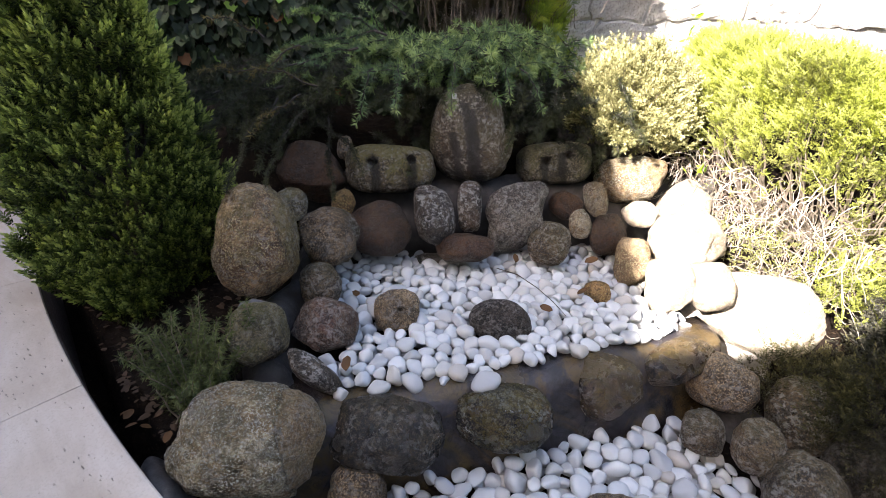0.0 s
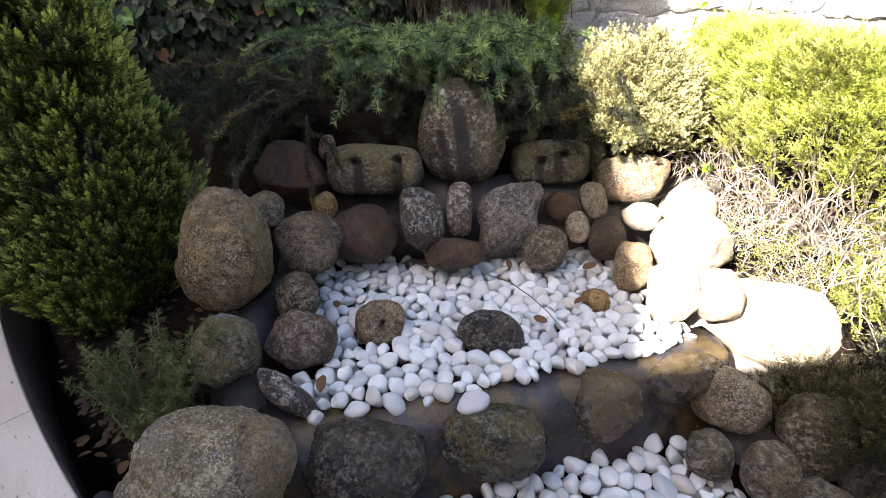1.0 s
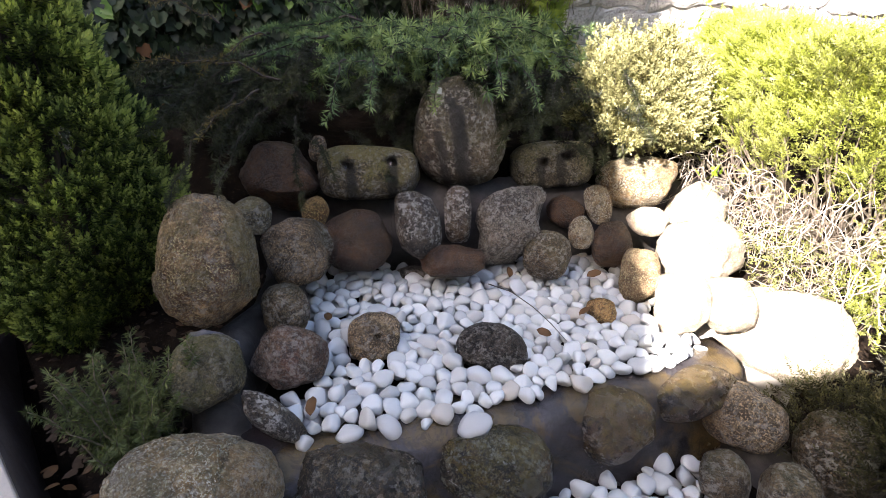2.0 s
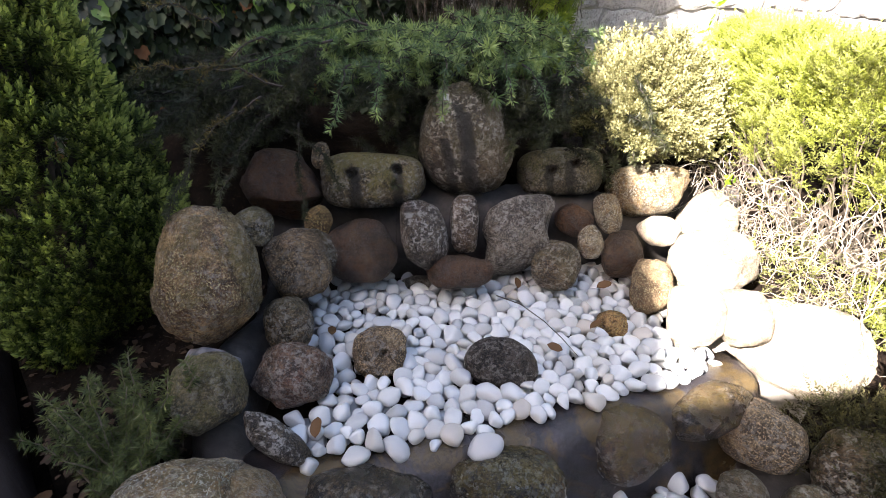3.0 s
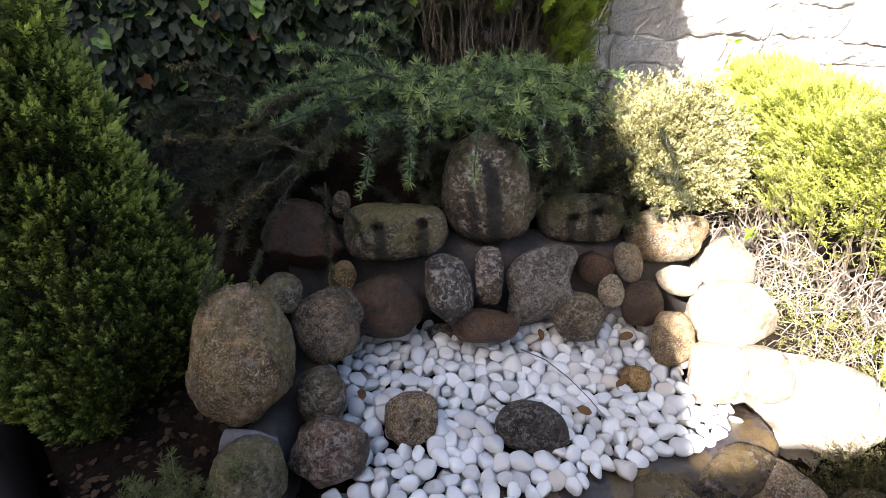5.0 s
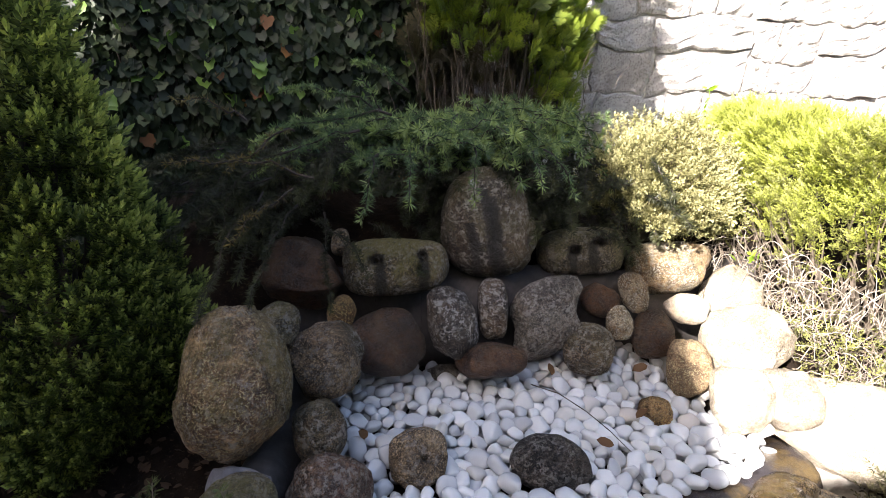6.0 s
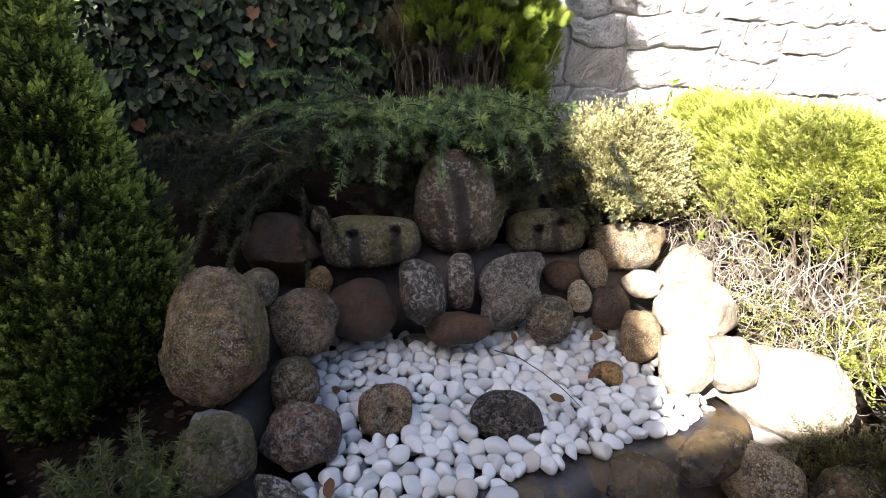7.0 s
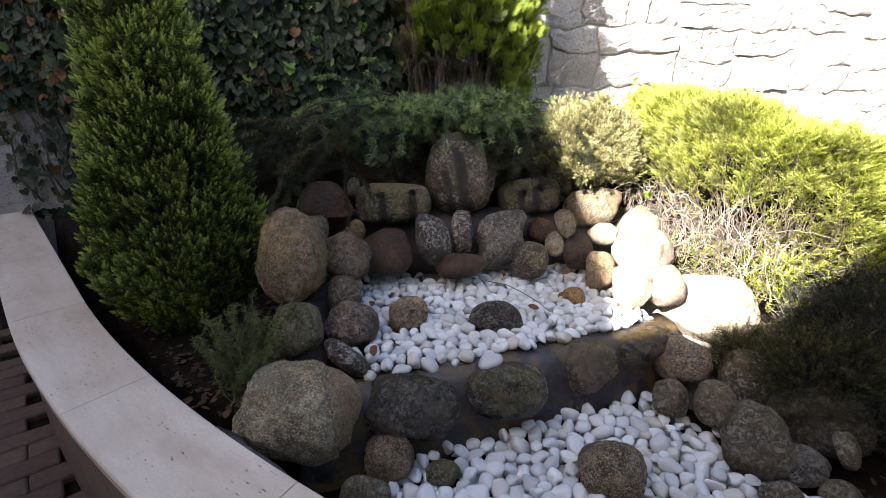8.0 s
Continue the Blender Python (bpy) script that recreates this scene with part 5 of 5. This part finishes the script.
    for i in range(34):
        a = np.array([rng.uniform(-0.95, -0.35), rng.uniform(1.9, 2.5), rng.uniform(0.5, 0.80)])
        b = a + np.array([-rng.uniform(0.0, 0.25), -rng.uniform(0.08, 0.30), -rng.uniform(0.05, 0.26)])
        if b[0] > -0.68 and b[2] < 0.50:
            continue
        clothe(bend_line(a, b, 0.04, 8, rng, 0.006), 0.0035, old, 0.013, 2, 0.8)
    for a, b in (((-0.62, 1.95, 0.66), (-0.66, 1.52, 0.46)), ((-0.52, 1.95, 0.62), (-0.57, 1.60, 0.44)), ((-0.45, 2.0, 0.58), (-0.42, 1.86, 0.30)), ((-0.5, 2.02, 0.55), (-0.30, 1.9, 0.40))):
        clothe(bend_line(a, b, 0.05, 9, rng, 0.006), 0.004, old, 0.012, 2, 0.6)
    for a, b in (((-0.45, 1.9, 0.72), (-0.80, 1.78, 0.78)), ((-0.5, 1.85, 0.70), (-0.62, 1.68, 0.60)), ((-0.7, 2.1, 0.85), (-0.86, 2.0, 0.92)), ((-0.55, 2.1, 0.82), (-0.72, 1.95, 0.72))):
        clothe(bend_line(a, b, 0.02, 8, rng, 0.008), 0.004, dry, 0.016, 1, 0.6)
    add_mass(ced, "branch", wood, DARKBARK)["kind"] = "stuff"
    add_mass(ced, "foliage", green, CEDAR)
    add_mass(ced, "dark_foliage", old, CEDARDARK, "old cedar needles, coloured dark for the shade under the boughs")
    add_mass(ced, "dry_foliage", dry, CEDARDRY, "dry yellow-brown cedar needles")


build_cedar()


def build_thuja():
    rng = np.random.default_rng(61)
    c = np.array([0.14, 3.02, 0.33])
    thu = plant("thuja", tuple(c), "tall yellow-green thuja with bare grey stems below", "shrub")
    wood = []
    for i in range(70):
        a = c + np.array([rng.normal(0.04, 0.16), rng.normal(0, 0.09), 0])
        b = a + np.array([rng.normal(0.02, 0.10) + 0.25 * (a[0] - c[0]), rng.normal(0, 0.06), rng.uniform(0.5, 1.2)])
        b[0] = min(b[0], 0.52)
        wood.append(tube(bend_line(a, b, 0, 9, rng, 0.012), np.linspace(rng.uniform(0.002, 0.007), 0.0015, 9), 5))
    for i in range(160):
        a = c + np.array([rng.normal(0.05, 0.2), rng.normal(-0.05, 0.09), rng.uniform(0.1, 0.7)])
        b = a + np.array([rng.normal(0, 0.05), rng.normal(0, 0.05), rng.uniform(0.08, 0.25)])
        wood.append(tube(bend_line(a, b, 0, 5, rng, 0.006), np.linspace(0.0022, 0.001, 5), 4))
    add_mass(thu, "stem", wood, THUJASTEM)["kind"] = "stuff"
    blocks = []
    for _ in range(5):
        tv, tf = spray_template(rng)
        pl, wy, sz = [], [], []
        while len(pl) < 330:
            x, y, z = rng.uniform(-0.26, 0.46), rng.uniform(-0.32, 0.25), rng.uniform(0.12, 1.7)
            r = math.hypot(x / 0.46, y / 0.32)
            floor_z = 0.70 - 0.55 * float(smoothstep(0.15, 0.40, np.array(x))) + 0.06 * noise.noise(Vector((x * 8, y * 8, 0)))
            if z < floor_z or r > 1 or r < 0.45:
                continue
            pl.append(c + (x, y, z))
            wy.append((x * 1.3 + rng.normal(0, 0.3), y * 1.3 - 0.15 + rng.normal(0, 0.3), 0.75 + rng.normal(0, 0.3)))
            sz.append(rng.uniform(0.6, 1.15))
        blocks.append(strewn(tv, tf, pl, wy, sz, rng))
    add_mass(thu, "foliage", blocks, THUJA)
    # dark brown sprays inside and behind the crown, covering the wall
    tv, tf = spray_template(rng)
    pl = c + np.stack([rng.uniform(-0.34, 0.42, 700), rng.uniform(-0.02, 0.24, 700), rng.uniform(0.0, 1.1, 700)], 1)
    add_mass(thu, "dark_foliage", [strewn(tv, tf, pl, rng.normal(0, 0.5, (700, 3)) + (0, -0.2, 0.7), rng.uniform(0.8, 1.4, 700), rng)], THUJADARK, "dark brown inner foliage before the wall")


build_thuja()


def build_santolina():
    rng = np.random.default_rng(71)
    c = np.array([0.87, 2.56, 0.51])
    san = plant("grey_shrub", (0.92, 2.56, 0.25), "rounded pale grey-green shrub with tiny tufted leaves", "shrub")
    wood, tips, dirs = [], [], []
    for i in range(950):
        d = rng.normal(size=3)
        d[2] = abs(d[2]) * 0.9 - 0.25
        d[1] = -abs(d[1]) * 0.9 + 0.3 * rng.normal()
        d = unit(d)
        lump = 1 + 0.40 * noise.noise(Vector(d * 2.9)) + 0.42 * noise.noise(Vector(d * 7.0))
        tip = c + d * np.array([0.26, 0.32, 0.28]) * lump * (1 - abs(rng.normal(0, 0.14)))
        if tip[2] < 0.425 - 0.25 * (tip[0] - 0.85) and tip[1] < 2.5:  # open below, where the boulder shows
            continue
        if i % 3 == 0:
            wood.append(tube(bend_line(c + d * 0.08 - (0, 0, 0.18), tip, 0.02, 6, rng, 0.008), np.linspace(0.004, 0.0015, 6), 4))
        tips.append(tip)
        dirs.append(d + np.array([0, 0, 0.55]))
    add_mass(san, "branch", wood, STEM)
    tips, dirs = np.array(tips), np.array(dirs)
    blocks = []
    for k in range(4):
        tv, tf = shoot_template(14, 0.032, 0.014, 0.0030, 0.25, rng, 0.2)
        pl, wy = [], []
        for t, d in zip(tips[k::4], dirs[k::4]):
            for _ in range(10):
                pl.append(t + rng.normal(0, 0.018, 3))
                wy.append(d + rng.normal(0, 0.5, 3))
        blocks.append(strewn(tv, tf, pl, wy, rng.uniform(0.6, 1.15, len(pl)), rng))
    add_mass(san, "foliage", blocks, SANTOLINA)


build_santolina()


def hedge_point(a, h, rng, c, r, low, high):
    """A place on a clipped dome: a angle, h from 0 at its foot to 1 on its flat top."""
    if h < 0.62:
        t = h / 0.62
        rr, z = r * (0.86 + 0.14 * math.sin(t * math.pi * 0.6)), low + (high - low) * 0.86 * t
        n = np.array([math.cos(a), math.sin(a), 0.15])
    else:
        t = (h - 0.62) / 0.38
        rr, z = r * math.sqrt(max(0.0, 1 - t ** 1.6)), low + (high - low) * (0.86 + 0.14 * math.sin(min(1, t * 1.7) * math.pi / 2))
        n = np.array([math.cos(a) * (1 - t), math.sin(a) * (1 - t), 0.4 + t])
    lump = 0.07 * noise.noise(Vector((math.cos(a) * 4, math.sin(a) * 4, z * 5))) + 0.11 * noise.noise(Vector((math.cos(a) * 10, math.sin(a) * 10, z * 11))) + 0.04 * noise.noise(Vector((math.cos(a) * 27, math.sin(a) * 27, z * 28)))
    x = c[0] + (rr + lump) * math.cos(a)
    z -= 0.33 * max(0.0, x - 1.4) * (z - low) / (high - low)
    return np.array([x, c[1] + (rr + lump) * math.sin(a), z + 0.5 * lump]), n


def build_hedge():
    rng = np.random.default_rng(81)
    c = (2.15, 2.45)
    hed = plant("clipped_hedge", (c[0], c[1], 0.05), "bright yellow-green clipped feathery hedge with bare lower twigs", "hedge")
    fresh, grey, wood = [], [], []
    temps = [shoot_template(22, 0.048, 0.012, 0.0018, 0.34, rng, 0.35) for _ in range(5)]
    last = (3.5, 0.5)
    for tv, tf in temps:
        pl, wy, sz, pg, wg, sg = [], [], [], [], [], []
        while len(pl) < 4300:
            a, h = rng.uniform(2.2, 5.4), rng.uniform(0.04, 1.0)
            if rng.random() < 0.25:
                h = rng.uniform(0.52, 0.74)
            if len(pl) % 5:  # shoots stand in sprays of five
                a, h = last[0] + rng.normal(0, 0.018), min(1.0, max(0.04, last[1] + rng.normal(0, 0.02)))
            last = (a, h)
            p, n = hedge_point(a, h, rng, c, 0.97, 0.08, 0.89)
            p = p - n * abs(rng.normal(0, 0.03))
            bare = noise.noise(Vector((p[0] * 3.2, p[1] * 3.2, p[2] * 3.2 + 5)))
            low_left = float(smoothstep(0.58, 0.28, np.array(p[2])) * smoothstep(1.95, 1.45, np.array(p[0])))
            if rng.random() < low_left * 0.93:
                if rng.random() < 0.45:
                    pg.append(p)
                    wg.append(n + rng.normal(0, 0.6, 3))
                    sg.append(rng.uniform(0.5, 0.9))
                last = (rng.uniform(2.2, 5.4), rng.uniform(0.04, 1.0))
                continue
            w = n * 0.8 + np.array([rng.normal(0, 0.5), rng.normal(0, 0.5), 0.45])
            if bare > 0.12 and h < 0.75 and p[0] < 1.65:
                pg.append(p)
                wg.append(w + rng.normal(0, 0.3, 3))
                sg.append(rng.uniform(0.6, 1.0))
                if rng.random() < 0.3:
                    continue
            pl.append(p)
            wy.append(w)
            sz.append(rng.uniform(0.7, 1.25))
        fresh.append(strewn(tv, tf, pl, wy, sz, rng))
        grey.append(strewn(tv, tf, pg, wg, sg, rng))
    for i in range(260):
        a = rng.uniform(2.6, 4.6)
        p, n = hedge_point(a, rng.uniform(0.1, 0.6), rng, c, 0.93, 0.08, 0.88)
        q = np.array([c[0] + 0.62 * math.cos(a), c[1] + 0.62 * math.sin(a), 0.1])
        wood.append(tube(bend_line(q, p, -0.03, 7, rng, 0.015), np.linspace(0.008, 0.002, 7), 5))
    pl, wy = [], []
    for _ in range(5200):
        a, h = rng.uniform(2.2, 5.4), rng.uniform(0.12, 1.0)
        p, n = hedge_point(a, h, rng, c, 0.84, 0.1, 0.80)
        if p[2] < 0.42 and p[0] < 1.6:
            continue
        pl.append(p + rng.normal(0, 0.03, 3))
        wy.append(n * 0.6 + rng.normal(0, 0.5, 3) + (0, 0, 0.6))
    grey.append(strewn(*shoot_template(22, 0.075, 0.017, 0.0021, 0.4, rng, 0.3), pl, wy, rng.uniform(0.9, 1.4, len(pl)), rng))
    pl = np.stack([rng.normal(1.36, 0.07, 260), rng.normal(2.02, 0.14, 260), rng.uniform(0.02, 0.20, 260)], 1)
    grey.append(strewn(*shoot_template(14, 0.05, 0.015, 0.0022, 0.4, rng, 0.3), pl, rng.normal(0, 0.6, (260, 3)) + (-0.3, -0.4, 0.5), rng.uniform(0.7, 1.2, 260), rng))
    pl = np.stack([rng.normal(1.58, 0.06, 330), rng.normal(1.74, 0.09, 330), rng.uniform(0.0, 0.22, 330)], 1)
    fresh.append(strewn(*temps[0], pl, rng.normal(0, 0.5, (330, 3)) + (-0.2, -0.3, 0.6), rng.uniform(0.8, 1.4, 330), rng))
    add_mass(hed, "branch", wood, STEM)["kind"] = "stuff"
    add_mass(hed, "foliage", fresh, HEDGE)
    add_mass(hed, "greyish_foliage", grey, HEDGEGREY, "dull grey-green inner foliage")
    bare, brown = [], []
    for i in range(900):
        a = rng.uniform(2.85, 4.05)
        p, n = hedge_point(a, rng.uniform(0.0, 0.34), rng, c, 0.97 + rng.uniform(-0.12, 0.17), -0.02, 0.86)
        q = p + n * rng.uniform(-0.05, 0.09) + np.array([rng.normal(0, 0.10), rng.normal(0, 0.10), rng.uniform(-0.16, 0.10)])
        (bare if i % 5 < 3 else brown).append(tube(bend_line(p, q, rng.uniform(-0.09, 0.10), 9, rng, 0.0035), np.linspace(rng.uniform(0.0008, 0.0024), 0.0006, 9), 4))
    add_mass(hed, "brown_twig", brown, STEM, "brown dry inner twigs")["kind"] = "stuff"
    add_mass(hed, "bare_twig", bare, PALETWIG, "bleached bare leafless twigs")["kind"] = "stuff"


build_hedge()


def build_dark_shrub(seed, c, span, many, leaf=SHADESHRUB, look_of="low dark grey-green needle shrub in the shade"):
    rng = np.random.default_rng(seed)
    c = np.array(c)
    shr = plant("needle_shrub", (c[0], c[1], -0.15), look_of, "shrub")
    wood, blocks = [], []
    tv, tf = shoot_template(16, 0.042, 0.017, 0.0019, 0.3, rng, 0.3)
    pl, wy = [], []
    for i in range(many):
        d = rng.normal(size=3)
        d[2] = abs(d[2]) * 0.9 - 0.15
        d = unit(d)
        tip = c + d * np.array(span) * (1 + 0.25 * noise.noise(Vector(d * 3))) * (1 - abs(rng.normal(0, 0.12)))
        if i % 4 == 0:
            wood.append(tube(bend_line(c + (0, 0, -0.12), tip, 0.04, 7, rng, 0.012), np.linspace(0.006, 0.0015, 7), 5))
        for _ in range(4):
            pl.append(tip + rng.normal(0, 0.03, 3))
            wy.append(d + np.array([0, 0, 0.4]) + rng.normal(0, 0.4, 3))
    blocks.append(strewn(tv, tf, pl, wy, rng.uniform(0.6, 1.2, len(pl)), rng))
    add_mass(shr, "branch", wood, DARKBARK)
    add_mass(shr, "foliage", blocks, leaf)


# first two: shade in the leaf colour; 92 is tall to block sky light
build_dark_shrub(91, (1.78, 1.28, -0.05), (0.36, 0.33, 0.36), 900, SHADEDARKSHRUB, "dense needle shrub below the hedge, shade put into its leaf colour")
build_dark_shrub(92, (1.84, 0.84, -0.08), (0.40, 0.42, 0.48), 1000, SHADEDARKSHRUB, "dense needle shrub beside the boulders, shade put into its leaf colour")
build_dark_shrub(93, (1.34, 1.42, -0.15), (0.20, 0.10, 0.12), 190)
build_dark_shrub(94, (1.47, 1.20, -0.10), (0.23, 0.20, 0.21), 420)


def build_rosemary():
    rng = np.random.default_rng(101)
    c = np.array([-0.69, 1.15, -0.08])
    ros = plant("rosemary", tuple(c), "small bushy rosemary with upright needle-leaved stems", "herb")
    wood, blocks = [], []
    tv, tf = rosette_template(7, 0.022, 0.0011, rng, 1.1, 0.15)
    for i in range(46):
        a, lean = rng.uniform(0, 2 * math.pi), rng.uniform(0.04, 0.17)
        h = rng.uniform(0.14, 0.36) * (1.15 - lean * 2.2)
        b = c + np.array([rng.normal(0, 0.045), rng.normal(0, 0.045), 0])
        if math.hypot(b[0] + lean * math.cos(a) - 3.03, b[1] + lean * math.sin(a) - 5.97) > 6.26:
            continue
        path = bend_line(b, b + np.array([lean * math.cos(a), lean * math.sin(a), h]), -0.01, 8, rng, 0.006)
        wood.append(tube(path, np.linspace(0.003, 0.0012, 8), 5))
        pl, wy = needle_branch(path, rng, None, 0.007, 2, 1.0)
        blocks.append(strewn(tv, tf, pl, wy, rng.uniform(0.7, 1.2, len(pl)), rng))
    for tip in ((-0.56, 1.12, 0.10), (-0.52, 1.16, 0.14), (-0.58, 1.22, 0.05), (-0.60, 1.08, 0.03)):
        path = bend_line(c + (0.05, 0, 0.08), tip, -0.02, 9, rng, 0.006)
        wood.append(tube(path, np.linspace(0.003, 0.0012, 9), 5))
        pl, wy = needle_branch(path, rng, None, 0.007, 2, 1.0)
        blocks.append(strewn(tv, tf, pl, wy, rng.uniform(0.7, 1.2, len(pl)), rng))
    add_each(ros, "stem", wood, STEM)
    add_mass(ros, "foliage", blocks, ROSEMARY)


build_rosemary()


def build_sprout():
    rng = np.random.default_rng(111)
    spr = plant("vine_shoot", (1.17, 2.75, 0.45), "thin young climbing shoot with lime-green leaves", "climber")
    path = bend_line((1.17, 2.75, 0.45), (1.27, 3.02, 0.93), 0.02, 10, rng, 0.008)
    add_mass(spr, "stem", [tube(path, np.linspace(0.003, 0.0015, 10), 5)], SPROUT)
    tv, tf = ivy_leaf(rng, 0.6)
    pl, wy = [], []
    for p in path[1:]:
        for _ in range(3):
            d = rng.normal(size=3)
            pl.append(p + d * 0.012)
            wy.append(d + (0, 0, 0.2))
    for _ in range(26):
        pl.append(np.array([1.13, 2.55, 0.62]) + rng.normal(0, 0.06, 3))
        wy.append(rng.normal(size=3))
    for _ in range(8):
        pl.append(np.array([1.10, 2.16, 0.40]) + rng.normal(0, 0.022, 3))
        wy.append(rng.normal(size=3) + (0, -0.5, 0))
    add_mass(spr, "leaves", [strewn(tv, tf, pl, wy, rng.uniform(0.022, 0.045, len(pl)), rng)], SPROUT)


build_sprout()


def water_jet(a, b):
    v, f = tube([a, (a[0], a[1] - 0.016, a[2] - 0.012), (a[0], a[1] - 0.030, a[2] - 0.07), (b[0], b[1], b[2])], [0.0028, 0.0022, 0.0017, 0.0014], 6)
    jet = new("water_jet", array_mesh("water_jet", v, f, True))
    jet.data.materials.append(WATER)
    tagged(jet, "thin thread of water falling from the spout", "water")


water_jet(HOLES[0] - Vector((0, 0.002, 0.002)), HOLES[0] + Vector((0, -0.040, -0.16)))
water_jet(HOLES[1] - Vector((0, 0.002, 0.002)), HOLES[1] + Vector((0, -0.045, -0.30)))


# ---------------------------------------------------------------- small loose things
def fallen_leaf(at, turn, size, rng):
    bm = bmesh.new()
    n = 9
    mid, left, right = [], [], []
    for i in range(n):
        t = i / (n - 1)
        w = 0.30 * math.sin(math.pi * t) ** 0.8 * (1 + 0.12 * math.sin(9 * t))
        z = 0.14 * math.sin(2.2 * t) + 0.02 * rng.uniform(-1, 1)
        mid.append(bm.verts.new((0, (t - 0.5) * size, z * size)))
        left.append(bm.verts.new((-w * size, (t - 0.5) * size, (z + 0.10) * size)))
        right.append(bm.verts.new((w * size, (t - 0.5) * size, (z + 0.06) * size)))
    for i in range(n - 1):
        bm.faces.new((mid[i], mid[i + 1], left[i + 1], left[i]))
        bm.faces.new((mid[i], right[i], right[i + 1], mid[i + 1]))
    ob = part("fallen_leaf", bm, DRYLEAF)
    ob.matrix_world = pose(*at, *turn)
    tagged(ob, "small dry brown fallen leaf", "leaf", group="fallen leaves")


leaf_rng = random.Random(5)
for x, y, z, s in ((0.655, 1.935, 0.035, 0.06), (-0.295, 1.62, 0.018, 0.05), (-0.24, 1.245, 0.022, 0.055), (0.42, 1.60, 0.018, 0.05), (0.58, 1.72, 0.02, 0.05), (0.33, 1.93, 0.03, 0.05)):
    fallen_leaf((x, y, z), (leaf_rng.uniform(-25, 25), leaf_rng.uniform(-25, 25), leaf_rng.uniform(0, 360)), s, leaf_rng)
for _ in range(6):
    x, y = -0.83 + leaf_rng.gauss(0, 0.06), 1.06 + leaf_rng.gauss(0, 0.05)
    fallen_leaf((x, y, -0.068), (leaf_rng.uniform(-30, 30), leaf_rng.uniform(-30, 30), leaf_rng.uniform(0, 360)), leaf_rng.uniform(0.025, 0.045), leaf_rng)

def build_scrap():
    """A crumpled scrap of white paper caught on the tall boulder."""
    bm = bmesh.new()
    grid = [[bm.verts.new(((i - 2) * 0.005, (j - 2) * 0.006, 0.005 * noise.noise(Vector((i * 0.9, j * 0.8, 4))))) for i in range(5)] for j in range(5)]
    for j in range(4):
        for i in range(4):
            bm.faces.new((grid[j][i], grid[j][i + 1], grid[j + 1][i + 1], grid[j + 1][i]))
    bmesh.ops.solidify(bm, geom=list(bm.faces), thickness=0.0008)
    ob = part("paper_scrap", bm, PEBBLE, smooth=False)
    ob.matrix_world = pose(0.035, 2.14, 0.655, 55, 10, 20)
    tagged(ob, "tiny crumpled white paper scrap on the tall boulder", "litter")


build_scrap()


def build_litter():
    """Small dead leaves lying over the soil of the bed."""
    rng = np.random.default_rng(7)
    lit = plant("leaf_litter", (-0.9, 1.2, -0.09), "scattered dead brown leaves on the dark soil", "leaf litter")
    tv, tf = ivy_leaf(rng, 0.7)
    p = np.stack([rng.uniform(-1.5, -0.55, 900), rng.uniform(0.8, 1.9, 900), np.zeros(900)], 1)
    p = p[np.hypot(p[:, 0] - 3.03, p[:, 1] - 5.97) < 6.22]
    q = np.stack([rng.uniform(1.2, 2.4, 500), rng.uniform(0.6, 1.9, 500), np.zeros(500)], 1)
    p = np.concatenate([p, q])
    p[:, 2] = ground_height(p[:, 0], p[:, 1]) + 0.012
    n = len(p)
    ways = rng.normal(0, 1, (n, 3)) * (1, 1, 0.25)
    add_mass(lit, "dead_leaves", [strewn(tv, tf, p, ways, rng.uniform(0.014, 0.034, n), rng, facing=np.tile((0.1, 0.1, 1.0), (n, 1)))], ROTLEAF)["kind"] = "stuff"


build_litter()

tv, tf = tube([(0.25, 1.86, 0.022), (0.33, 1.80, 0.034), (0.40, 1.72, 0.030), (0.45, 1.64, 0.026), (0.49, 1.57, 0.015)], [0.0022, 0.002, 0.0018, 0.0016, 0.001], 5)
twig = new("twig", array_mesh("twig", tv, tf, True))
twig.data.materials.append(BARK)
tagged(twig, "thin dark fallen twig lying on the pebbles", "twig")

build_paving()
build_wall()
